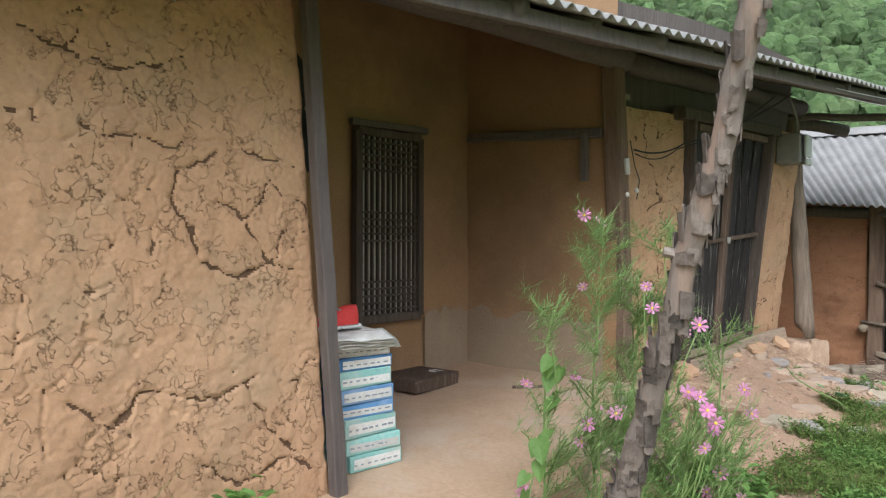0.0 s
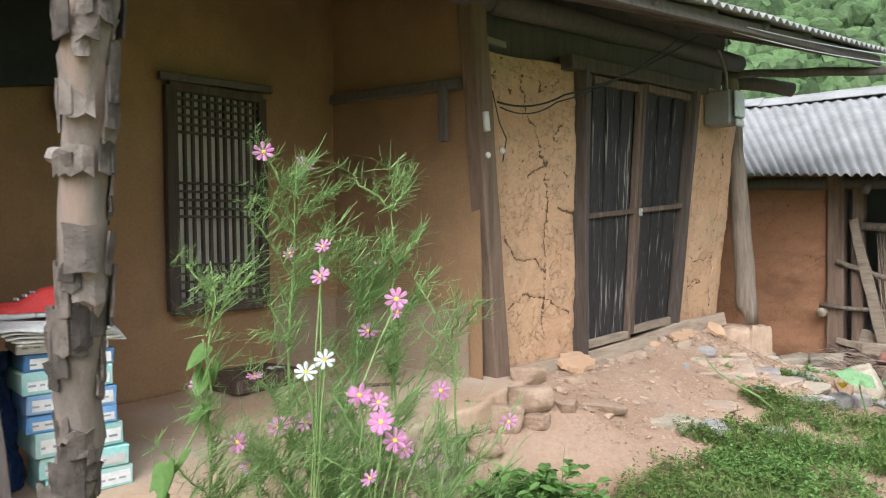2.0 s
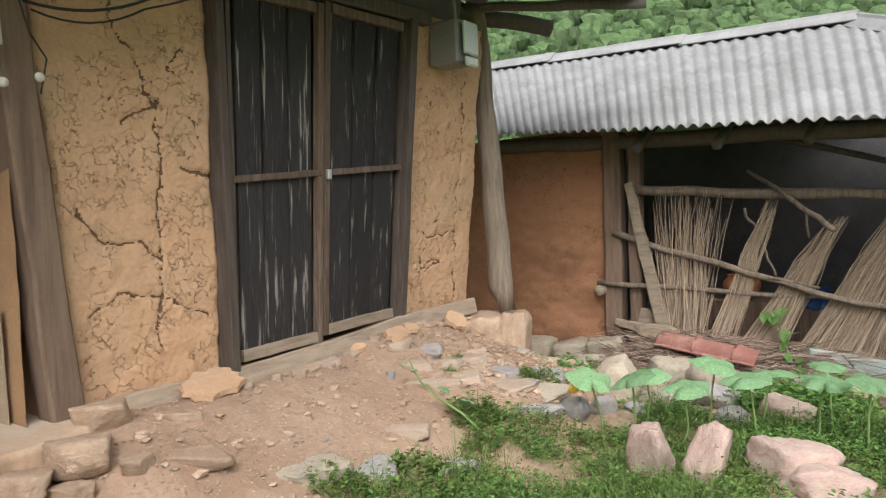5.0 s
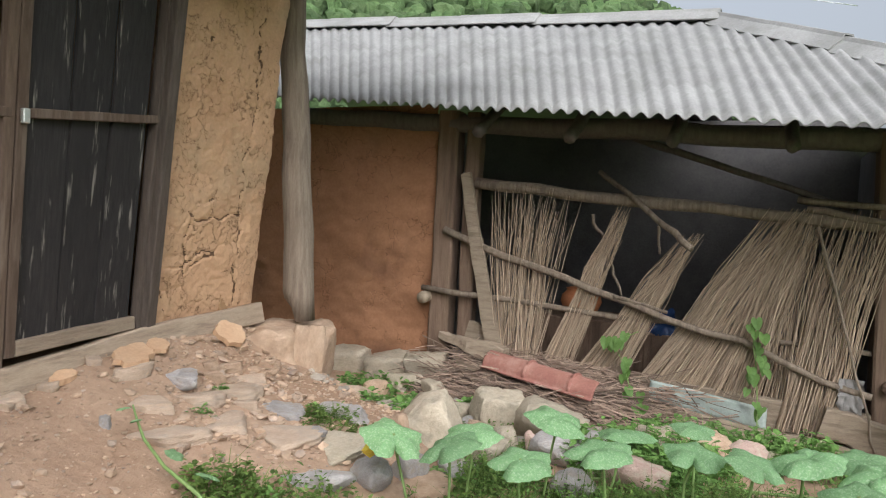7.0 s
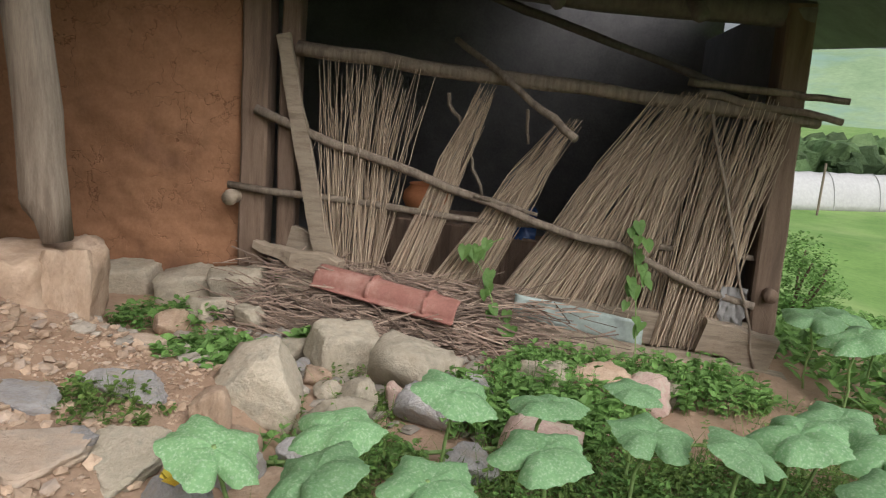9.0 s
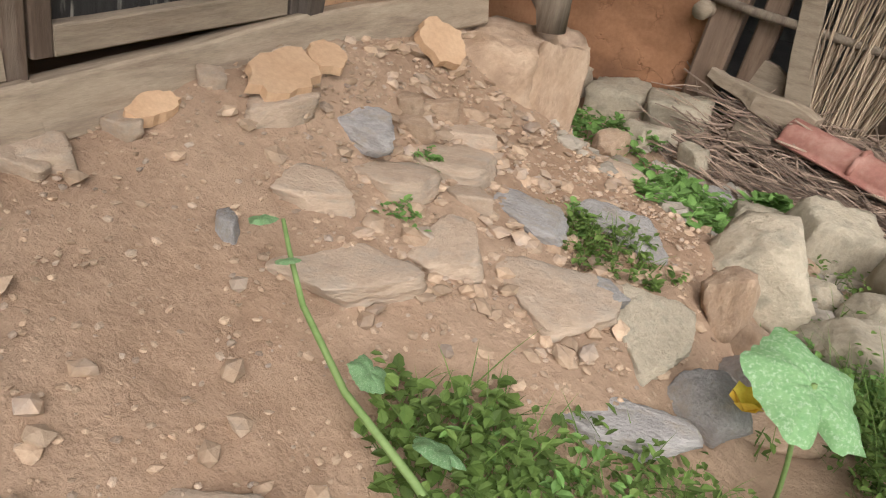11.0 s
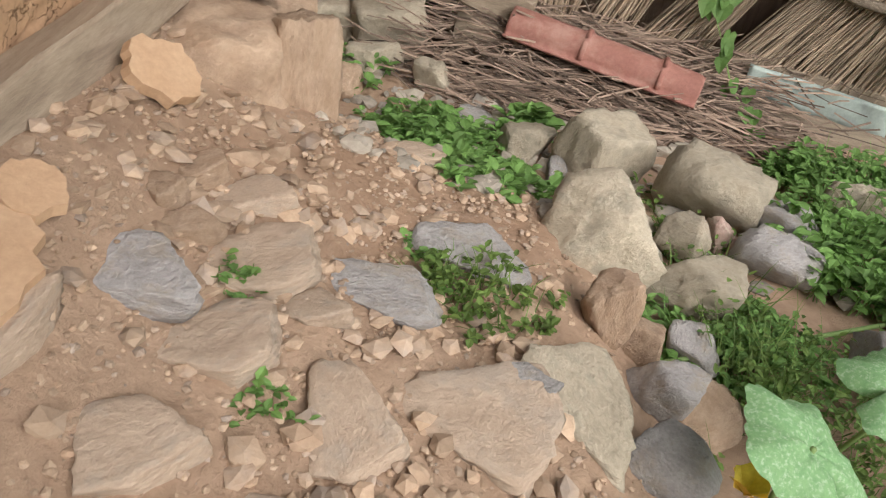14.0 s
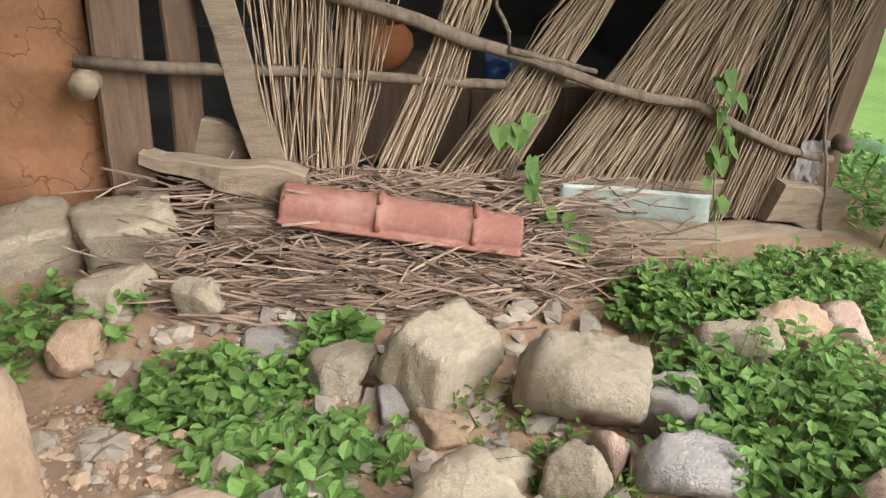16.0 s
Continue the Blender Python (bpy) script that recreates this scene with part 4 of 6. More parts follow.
RUBBLE = mat("mixed_rubble", (0.34, 0.22, 0.14), (0.50, 0.37, 0.26), 5, 0.93, 0.5, 40, (0.30, 0.27, 0.25), 4, 0.5, vary=0.25, island=True)
on_bank = lambda x, y: smooth((-1.05 - x) / 0.4) * (0.35 + 0.65 * smooth((y - 7.0) / 0.8))
scatter("rubble", 650, (-2.45, -1.0, 5.3, 9.2), 0.055, RUBBLE, "small earth-coloured stones strewn over the bank", 21, on_bank)
scatter("rubble", 130, (-1.95, -1.35, 7.25, 8.2), 0.06, RUBBLE, "angular broken stones between the paving slabs", 25)
scatter("rubble", 70, (-2.35, -1.9, 7.85, 8.4), 0.075, RUBBLE, "broken mud plaster and stones below the corner", 26)
scatter("gravel", 9000, (-2.5, -0.9, 5.2, 9.3), 0.018, RUBBLE, "gravel and crumbs of dried mud on the bank", 22, on_bank)
scatter("rubble", 420, (-2.0, -0.2, 8.4, 9.8), 0.10, mat("grey_rubble", (0.26, 0.22, 0.17), (0.42, 0.36, 0.29), 5, 0.9, 0.5, 40, (0.2, 0.19, 0.18), 4, 0.5, vary=0.3, island=True), "loose grey and tan rubble before the shed", 23)

# ---- leaves and grasses ----


class Leaves:
    """Collects small leaf and blade quads into one mesh."""

    def __init__(self, seed):
        self.r, self.v, self.f = random.Random(seed), [], []

    def blade(self, p, length, width, lean, az, droop=0.5):
        d = Vector((math.cos(az), math.sin(az), 0))
        s = Vector((-d.y, d.x, 0)) * width / 2
        pts = [p + d * length * lean * t * (1 + droop * t) + Vector((0, 0, length * (t - droop * 0.45 * t * t))) for t in (0, 0.4, 0.75, 1)]
        k = len(self.v)
        self.v += [pts[0] - s, pts[0] + s, pts[1] - s * 0.9, pts[1] + s * 0.9, pts[2] - s * 0.6, pts[2] + s * 0.6, pts[3]]
        self.f += [(k, k + 1, k + 3, k + 2), (k + 2, k + 3, k + 5, k + 4), (k + 4, k + 5, k + 6)]

    def leaf(self, p, length, width, az, pitch, fold=0.15):
        d = Vector((math.cos(az) * math.cos(pitch), math.sin(az) * math.cos(pitch), math.sin(pitch)))
        s = d.cross(Vector((0, 0, 1)))
        s = (s.normalized() if s.length > 1e-3 else Vector((1, 0, 0))) * width / 2
        n = s.cross(d).normalized() * width * fold
        k = len(self.v)
        self.v += [p, p + d * length * 0.35 + s + n, p + d * length * 0.45, p + d * length * 0.35 - s + n, p + d * length * 0.75 + s * 0.7 + n, p + d * length * 0.75 - s * 0.7 + n, p + d * length - n * 0.5]
        self.f += [(k, k + 2, k + 1), (k, k + 3, k + 2), (k + 1, k + 2, k + 6, k + 4), (k + 2, k + 3, k + 5, k + 6)]

    def strip(self, a, b, width):
        d = (b - a).normalized()
        s = d.cross(Vector((0.3, 0.5, 0.8))).normalized() * width / 2
        k = len(self.v)
        self.v += [a - s, a + s, b + s * 0.4, b - s * 0.4]
        self.f += [(k, k + 1, k + 2, k + 3)]

    def mesh(self, name, material):
        me = bpy.data.meshes.new(name)
        me.from_pydata(self.v, [], self.f)
        me.materials.append(material)
        return me


def turf(name, count, accept, area, material, label, seed, hgt=(0.04, 0.12), leafy=0.5):
    L = Leaves(seed)
    r = L.r
    while count:
        x, y = r.uniform(area[0], area[1]), r.uniform(area[2], area[3])
        if r.random() > accept(x, y):
            continue
        count -= 1
        z = ground_z(x, y)
        h = r.uniform(*hgt) * (0.7 + 0.6 * abs(fbm(x * 2, y * 2, seed)))
        for _ in range(3):
            if r.random() < leafy:
                for _ in range(2):
                    L.leaf(Vector((x + r.gauss(0, 0.015), y + r.gauss(0, 0.015), z + r.uniform(0.2, 1.0) * h)), r.uniform(0.015, 0.036), r.uniform(0.009, 0.02), r.uniform(0, 6.3), r.uniform(-0.3, 0.7))
            else:
                L.blade(Vector((x + r.gauss(0, 0.012), y + r.gauss(0, 0.012), z - 0.01)), h * r.uniform(0.8, 1.5), r.uniform(0.002, 0.005), r.uniform(0.1, 0.7), r.uniform(0, 6.3))
    return tagged(new(name, L.mesh(name, material)), label, "grass", kind="stuff")


def lawn(x, y):
    if x < -2.0 and y > 2.2:
        return 0
    edge = -1.46 + 0.3 * fbm(x * 1.5, y * 1.5) + 0.45 * smooth((y - 6.9) / 0.7) - 0.3 * smooth((5.0 - y) / 1)
    return smooth((x - edge) / 0.18) * smooth(0.75 + 1.6 * fbm(x * 1.3, y * 1.3, 4)) * (0.15 + 0.85 * smooth((8.6 - y) / 0.8))


turf("lawn_grass", 24000, lawn, (-2.0, 2.4, 3.3, 9.0), GRASS, "patchy yellow-green grass and creeping weeds over the yard", 31, leafy=0.62)
turf("lawn_weeds", 8000, lambda x, y: lawn(x, y) * smooth(fbm(x * 1.1, y * 1.1, 9) * 3 + 0.2), (-2.0, 2.4, 3.3, 9.2), LEAF, "darker green clover-like weeds in the yard", 32, (0.05, 0.15), 0.8)
turf("tall_grass", 2600, lambda x, y: lawn(x, y) * smooth(0.4 + 2.0 * fbm(x * 0.9, y * 0.9, 17)), (-2.0, 2.4, 4.5, 9.0), GRASS, "taller tufts of thin grass standing over the lawn", 34, (0.12, 0.24), 0.25)
turf("yard_grass", 5000, lambda x, y: 1.0, (-2.2, 2.2, -1.5, 3.3), GRASS, "grass and weeds along the foot of the wall", 33)


def weed_patch(cx, cy, rad, count, hgt, label, seed, leaf=(0.03, 0.06), material=LEAF, z0=None, blades=0.2):
    L = Leaves(seed)
    r = L.r
    for _ in range(count):
        a, q = r.uniform(0, 6.3), rad * math.sqrt(r.random())
        x, y = cx + math.cos(a) * q, cy + math.sin(a) * q * 0.8
        z = (ground_z(x, y) if z0 is None else z0) - 0.01
        h = hgt * r.uniform(0.4, 1.0) * (1 - 0.5 * (q / rad) ** 2)
        top = Vector((x + r.gauss(0, 0.03), y + r.gauss(0, 0.03), z + h))
        base = Vector((x, y, z))
        L.strip(base, top, 0.004)
        for _ in range(r.randint(4, 7)):
            t = r.uniform(0.3, 1.0)
            s = r.uniform(*leaf)
            L.leaf(base.lerp(top, t), s, s * r.uniform(0.5, 0.85), r.uniform(0, 6.3), r.uniform(-0.4, 0.6))
        if r.random() < blades:
            L.blade(base, h * 1.4, 0.004, r.uniform(0.2, 0.8), r.uniform(0, 6.3))
    return tagged(new("weed_patch", L.mesh("weed_patch", material)), label, "weeds", kind="stuff")


weed_patch(-1.60, 9.20, 0.28, 150, 0.15, "low bright green weeds between bank and shed", 41)
weed_patch(-1.42, 8.86, 0.26, 120, 0.10, "low bright green weeds among rubble", 42)
weed_patch(-1.50, 8.56, 0.16, 40, 0.09, "small leafy weeds at the bank's foot", 43)
weed_patch(-2.10, 9.72, 0.34, 90, 0.16, "shaded green weeds by the foundation stones", 44)
weed_patch(-1.48, 7.92, 0.18, 80, 0.12, "thin dry weeds on the bank", 45, (0.015, 0.03), GRASS, None, 0.8)
weed_patch(-1.62, 8.02, 0.06, 12, 0.06, "tiny green sprig on the bank", 46, (0.02, 0.035))
weed_patch(-2.00, 7.72, 0.05, 14, 0.07, "tiny dark green sprig on the bank", 47, (0.02, 0.03))
weed_patch(-1.90, 7.44, 0.03, 10, 0.04, "tiny tuft on the bank", 50, (0.015, 0.03))
weed_patch(-1.18, 9.38, 0.10, 22, 0.16, "broad-leaved green plant before the twigs", 48, (0.06, 0.10))
weed_patch(-0.02, 8.62, 0.46, 400, 0.30, "dense green and yellow-flowered weeds by the shed", 49)
weed_patch(0.20, 9.22, 0.40, 260, 0.24, "dense dark green weeds rising against the log", 61)
weed_patch(0.75, 9.20, 0.40, 230, 0.26, "dense green weeds at the log", 51)
weed_patch(-0.75, 8.62, 0.12, 40, 0.10, "grass tuft by the boulder", 52, (0.02, 0.04), GRASS, None, 1.0)
weed_patch(-0.75, 8.1, 0.3, 130, 0.12, "mixed green weeds among stones", 53, (0.02, 0.045))
weed_patch(-1.50, 5.9, 0.14, 60, 0.14, "tuft of grass by the flat stones", 54, (0.02, 0.03), GRASS, None, 1.0)
weed_patch(-1.30, 6.3, 0.22, 110, 0.16, "grass tufts at the edge of the bank", 55, (0.02, 0.04), GRASS, None, 1.0)
weed_patch(-1.45, 7.0, 0.16, 70, 0.18, "grass tuft at the edge of the bank", 56, (0.02, 0.04), GRASS, None, 1.0)
weed_patch(-2.45, 1.0, 0.25, 60, 0.5, "broad-leaved weeds at the foot of the mud wall", 57, (0.05, 0.09))
weed_patch(-2.48, 1.75, 0.18, 40, 0.45, "broad-leaved weeds at the foot of the mud wall", 58, (0.05, 0.08))
weed_patch(-1.55, 4.3, 0.35, 120, 0.3, "green bean-like weeds beside the cosmos", 59, (0.05, 0.09))
weed_patch(-0.7, 4.6, 0.3, 100, 0.16, "green weeds in the yard", 60, (0.04, 0.07))


# ---- pumpkin vine ----
def pumpkin_leaf_mesh(seed):
    r = random.Random(seed)
    bm = bmesh.new()
    k, rings = 60, 6
    mid = bm.verts.new((0, 0, 0))
    prev = None
    for j in range(1, rings + 1):
        q = j / rings
        row = []
        for i in range(k):
            a = 2 * math.pi * i / k
            lobes = 0.84 + 0.20 * (1 - abs(math.sin(2.5 * (a - math.pi / 2)))) + 0.03 * math.sin(19 * a + seed)
            notch = 1 - 0.55 * math.exp(-((a - 1.5 * math.pi) / 0.14) ** 2)
            rad = 0.5 * q * (1 + (lobes * notch - 1) * q)
            vein = 0.018 * math.cos(5 * (a - math.pi / 2)) * q
            row.append(bm.verts.new((math.cos(a) * rad, math.sin(a) * rad, 0.10 * q * (1 - q) * 2 - 0.09 * q * q + vein + 0.02 * fbm(math.cos(a) * 2 + seed, math.sin(a) * 2, q * 2))))
        for i in range(k):
            bm.faces.new((prev[i], row[i], row[(i + 1) % k], prev[(i + 1) % k]) if prev else (mid, row[i], row[(i + 1) % k]))
        prev = row
    return finish(bm, "leaf", PUMPKIN, True)


LEAF_MESHES = [pumpkin_leaf_mesh(s) for s in (1, 2, 3, 4)]
vine_spots = ((-0.95, 7.45, 0.29),
              (-0.67, 7.62, 0.28), (-0.39, 7.36, 0.26), (-0.65, 7.29, 0.26), (-0.35, 7.84, 0.29), (-0.06, 7.93, 0.27), (-0.12, 7.5, 0.28), (0.22, 7.74, 0.26), (0.43, 7.61, 0.23), (0.62, 7.73, 0.29), (0.74, 7.46, 0.26), (0.85, 7.68, 0.29), (0.21, 7.97, 0.2), (1.05, 7.83, 0.23), (0.85, 7.98, 0.26),
              (1.79, 9.14, 0.33), (1.4, 9.0, 0.36), (1.7, 9.4, 0.36), (1.45, 9.55, 0.34), (1.75, 8.7, 0.34), (2.1, 9.6, 0.36), (1.9, 10.1, 0.36), (2.4, 9.9, 0.36), (1.6, 8.35, 0.34))
vine = thing("pumpkin_vine", "pumpkin vine with broad mottled green leaves trailing over the yard", "plant", at=(0.0, 8.2, 0.0))
for i, (x, y, w) in enumerate(vine_spots):
    g = ground_z(x, y) if x < 2.3 else yard(x, y)
    z = (0.39 if y < 8.2 else g + 0.42) + rng.uniform(-0.04, 0.03)
    lf = new("leaf", LEAF_MESHES[i % 4])
    lf.parent = vine
    lf.matrix_parent_inverse = Matrix.Translation(-vine.location)
    lf.location, lf.scale = (x, y, z), (w * 0.98, w * 0.98, w)
    lf.rotation_euler = (rng.uniform(0.05, 0.40), rng.uniform(-0.25, 0.25), rng.uniform(-2.6, 2.6))
    bm = bmesh.new()
    tube(bm, limb((x + rng.uniform(-0.08, 0.08), y + 0.06, g - 0.02), (x, y, z - 0.005), 5, 0.02), 0.006, 6)
    part("stalk", bm, STEM, vine, smooth=True)
bm = bmesh.new()
tube(bm, [Vector((x, y + 0.05, ground_z(x, y) + 0.03)) for x, y in ((-1.0, 7.9), (-0.5, 8.1), (0.0, 8.3), (0.5, 8.4), (1.0, 8.5), (1.5, 9.0))], 0.008, 6)
part("runner", bm, STEM, vine, smooth=True)
bm = bmesh.new()
for i in range(5):
    a = i * 1.256
    c = Vector((-1.04, 7.42, 0.25))
    tip = c + Vector((math.cos(a) * 0.035, math.sin(a) * 0.035, 0.05))
    s = Vector((-math.sin(a), math.cos(a), 0)) * 0.03
    vsx = [bm.verts.new(p) for p in (c, c + (tip - c) * 0.6 + s, tip, c + (tip - c) * 0.6 - s)]
    bm.faces.new(vsx)
part("blossom", bm, YELLOW, vine, "yellow trumpet blossom")
# young shoot over the bank
shoot = thing("vine_shoot", "thin green pumpkin shoot reaching over the bare bank", "plant", at=(-1.62, 6.75, 0.2))
pts = [Vector((-1.25, 6.85, 0.15)), Vector((-1.45, 6.85, 0.30)), Vector((-1.62, 6.88, 0.36)), Vector((-1.78, 6.95, 0.42)), Vector((-1.86, 7.0, 0.47)), Vector((-1.9, 7.02, 0.52))]
bm = bmesh.new()
tube(bm, pts, [0.008, 0.008, 0.007, 0.006, 0.005, 0.004], 7)
part("stem", bm, STEM, shoot, smooth=True)
for p, w in ((pts[2] + Vector((0.03, 0.02, 0.05)), 0.08), (pts[5] + Vector((-0.05, 0.0, -0.02)), 0.06), (pts[4] + Vector((0.02, -0.03, 0.01)), 0.05), (pts[1] + Vector((0.02, 0.03, 0.06)), 0.10)):
    lf = new("leaf", LEAF_MESHES[1])
    lf.parent = shoot
    lf.matrix_parent_inverse = Matrix.Translation(-shoot.location)
    lf.location, lf.scale, lf.rotation_euler = p, (w, w, w), (rng.uniform(-0.6, 0.6), rng.uniform(-0.6, 0.6), rng.uniform(0, 6))
shoot.location += Vector((0, 0, -0.06))

# ---- cosmos ----


def flower_mesh(petal, seed):
    r = random.Random(seed)
    bm = bmesh.new()
    for i in range(8):
        a = i * math.pi / 4 + r.uniform(-0.1, 0.1)
        d, s = Vector((math.cos(a), math.sin(a), 0)), Vector((-math.sin(a), math.cos(a), 0))
        q = [(0.12, 0.05), (0.55, 0.17), (0.85, 0.2), (1.0, 0.12)]
        rows = [[bm.verts.new((d * x * 0.035 + s * w * 0.035 * e) + Vector((0, 0, 0.006 * x - 0.004 * abs(e)))) for e in (-1, 0, 1)] for x, w in q]
        for r0, r1 in zip(rows, rows[1:]):
            for j in range(2):
                bm.faces.new((r0[j], r0[j + 1], r1[j + 1], r1[j]))
    n0 = len(bm.faces)
    g = bmesh.ops.create_icosphere(bm, subdivisions=1, radius=0.008, matrix=Matrix.Diagonal((1, 1, 0.5, 1)))
    bm.faces.ensure_lookup_table()
    for f in bm.faces[n0:]:
        f.material_index = 1
    return finish(bm, "flower", [petal, YELLOW])


FLOWERS = [flower_mesh(PINK, 1), flower_mesh(PINK, 2), flower_mesh(WHITE_PETAL, 3)]


def cosmos(x, y, h, seed, blooms, label, white=False, dense=1.0, bend=(0, 0), spots=()):
    r = random.Random(seed)
    base = Vector((x, y, ground_z(x, y) - 0.02))
    plant = thing("cosmos_plant", label, "flower", "cosmos clump", at=base)
    stems, L, D = bmesh.new(), Leaves(seed), Leaves(seed + 1)
    tips = []

    def feather(p, d, size, store):
        for _ in range(int(9 * dense)):
            q = p + d * r.uniform(0, size * 0.5)
            e = q + (d * r.uniform(0.3, 1.0) + Vector((r.gauss(0, 0.7), r.gauss(0, 0.7), r.gauss(0.1, 0.5)))) * size * 0.6
            store.strip(q, e, 0.0042)
            for _ in range(2):
                m_ = q.lerp(e, r.uniform(0.3, 0.8))
                store.strip(m_, m_ + (e - q) * 0.4 + Vector((r.gauss(0, 0.02), r.gauss(0, 0.02), r.gauss(0, 0.02))), 0.003)

    top = base + Vector((bend[0] + r.gauss(0, 0.05), bend[1] + r.gauss(0, 0.05), h))
    trunk_ = limb(base, top, 10, 0.03)
    tube(stems, trunk_, [0.008 - 0.0006 * i for i in range(11)], 5)
    tips.append(trunk_[-1])
    for i in range(int(13 * h) + 3):
        t = r.uniform(0.12, 0.95)
        p = base.lerp(top, t)
        a = r.uniform(0, 6.3)
        ln = r.uniform(0.10, 0.27) * (1.1 - 0.4 * t)
        e = p + Vector((math.cos(a) * ln * 0.7, math.sin(a) * ln * 0.7, ln * r.uniform(0.4, 1.1)))
        br = limb(p, e, 5, 0.02)
        tube(stems, br, 0.003, 4, cap=False)
        tips.append(e)
        store = D if t < 0.35 and r.random() < 0.4 else L
        for k in range(6):
            q = br[min(k, 5)]
            feather(q, (e - p).normalized(), 0.075 * r.uniform(0.7, 1.3), store)
    for i in range(int(20 * h)):
        p = base.lerp(top, r.uniform(0.1, 1.0))
        feather(p, Vector((r.gauss(0, 1), r.gauss(0, 1), 0.5)).normalized(), 0.09, L)
    for k, sp in enumerate(spots):
        e = Vector(sp)
        tube(stems, limb(base.lerp(top, r.uniform(0.3, 0.7)), e, 5, 0.02), 0.0028, 4, cap=False)
        tips.insert(k, e)
    part("stem", stems, STEM, plant)
    for nm, store, m_ in (("foliage", L, FERN), ("dry_foliage", D, DRY)):
        if store.v:
            o = new(nm, store.mesh(nm, m_))
            o.parent = plant
            o.matrix_parent_inverse = Matrix.Translation(-base)
    for i in range(blooms):
        e = (tips[i] if i < len(spots) else tips[(i * 3 + 1) % len(tips)]) + Vector((0, 0, 0.005))
        o = new("flower", FLOWERS[2 if white and i < 2 else i % 2])
        o.parent = plant
        o.matrix_parent_inverse = Matrix.Translation(-base)
        o.location = e
        o.rotation_euler = (r.uniform(0.2, 1.2), r.uniform(0.0, 0.7), r.uniform(-0.3, 0.9))
        o.scale = [r.uniform(0.7, 1.0)] * 3
    return plant


cosmos(-1.28, 3.08, 1.62, 71, 4, "tall bright green cosmos with buds at the top")
cosmos(-1.55, 2.86, 1.60, 72, 4, "tall feathery cosmos with pink blooms")
cosmos(-1.42, 3.02, 1.36, 80, 4, "tall feathery cosmos with pink blooms")
cosmos(-1.62, 2.62, 1.30, 73, 2, "tall half-dry cosmos with seed heads", dense=0.9)
cosmos(-1.12, 3.22, 1.16, 74, 2, "upright cosmos with a pink bloom", dense=0.7)
cosmos(-1.18, 2.86, 0.90, 75, 9, "low cosmos crowded with pink blooms", bend=(0.16, -0.06), spots=[(-0.99, 2.77, 0.93), (-0.97, 2.80, 0.88), (-1.03, 2.80, 0.97), (-1.06, 2.76, 0.99), (-1.0, 2.86, 0.84), (-0.98, 2.72, 0.80), (-0.90, 2.90, 1.0)])
cosmos(-1.26, 2.70, 0.92, 76, 7, "low cosmos with white and pink blooms", True, bend=(0.10, 0.0), spots=[(-1.18, 2.68, 1.05), (-1.15, 2.72, 1.08), (-1.08, 2.92, 1.23), (-1.2, 2.75, 1.3), (-1.25, 2.8, 1.38)])
cosmos(-1.10, 2.98, 0.80, 77, 6, "low cosmos with pink blooms", bend=(0.12, 0.05))
cosmos(-1.40, 2.70, 0.80, 78, 2, "low feathery grey-green cosmos")
cosmos(-1.36, 2.92, 0.85, 81, 3, "low feathery grey-green cosmos")
cosmos(-1.24, 2.50, 0.50, 79, 3, "low cosmos near the tree trunk")
cosmos(-1.52, 3.10, 0.70, 82, 1, "low feathery grey-green cosmos")

# ---- dead tree trunk ----
trunk = thing("dead_tree_trunk", "bare dead tree trunk with flaking bark", "tree", at=(-0.98, 2.06, 0.02))
TA, TB = Vector((-1.175, 2.035, 0.0)), Vector((-0.33, 1.88, 2.9))
bm = bmesh.new()
line = limb(TA, TB, 40, 0.02)
tube(bm, line, [0.037 - 0.008 * i / 40 for i in range(41)], 18, 0.10)
part("wood", bm, BARE, trunk, "bare grey sapwood", True)
flakes = random.Random(5)
bm = bmesh.new()
for i in range(300):
    t = 1 - flakes.random() ** 0.75 * 0.98
    if t > 0.72 and flakes.random() < 0.75:
        continue
    a = flakes.uniform(0, 6.3)
    c = TA.lerp(TB, t)
    d = Vector((math.cos(a), math.sin(a), 0))
    s = Vector((-d.y, d.x, 0))
    r0 = 0.037 - 0.008 * t
    w, h = flakes.uniform(0.008, 0.020), flakes.uniform(0.03, 0.09)
    curl = flakes.uniform(0.0, 0.007)
    rows = []
    for j in range(4):
        v = j / 3
        rows.append([bm.verts.new(TA.lerp(TB, t) + (line[min(40, int(t * 40))] - TA.lerp(TB, min(40, int(t * 40)) / 40)) + (d * math.cos(e * w / r0) + s * math.sin(e * w / r0)) * (r0 + 0.005 + curl * v * v + 0.004 * flakes.random()) + Vector((0, 0, (v - 0.5) * h + flakes.uniform(-0.006, 0.006)))) for e in (-1, -0.33, 0.33, 1)])
    for r0_, r1_ in zip(rows, rows[1:]):
        for j in range(3):
            bm.faces.new((r0_[j], r0_[j + 1], r1_[j + 1], r1_[j]))
o = part("bark", bm, BARK, trunk, "curling grey-brown bark flakes")
md = o.modifiers.new("thickness", "SOLIDIFY")
md.thickness = 0.004
bm = bmesh.new()
tube(bm, [line[21], line[21] + Vector((-0.05, -0.03, 0.01))], [0.018, 0.012], 9, 0.3)
part("branch_stub", bm, BARE, trunk, "broken branch stub")

# ---- brush bundles on the shed front ----


STEMS = []
for k in range(8):
    bm = bmesh.new()
    tube(bm, [(0, 0, 0), (rng.gauss(0, 0.014), rng.gauss(0, 0.014), 0.35), (rng.gauss(0, 0.022), rng.gauss(0, 0.022), 0.7), (0, 0, 1)], [0.0042, 0.0039, 0.0031, 0.0018], 5, cap=False)
    STEMS.append(finish(bm, "stem", STRAW, True))


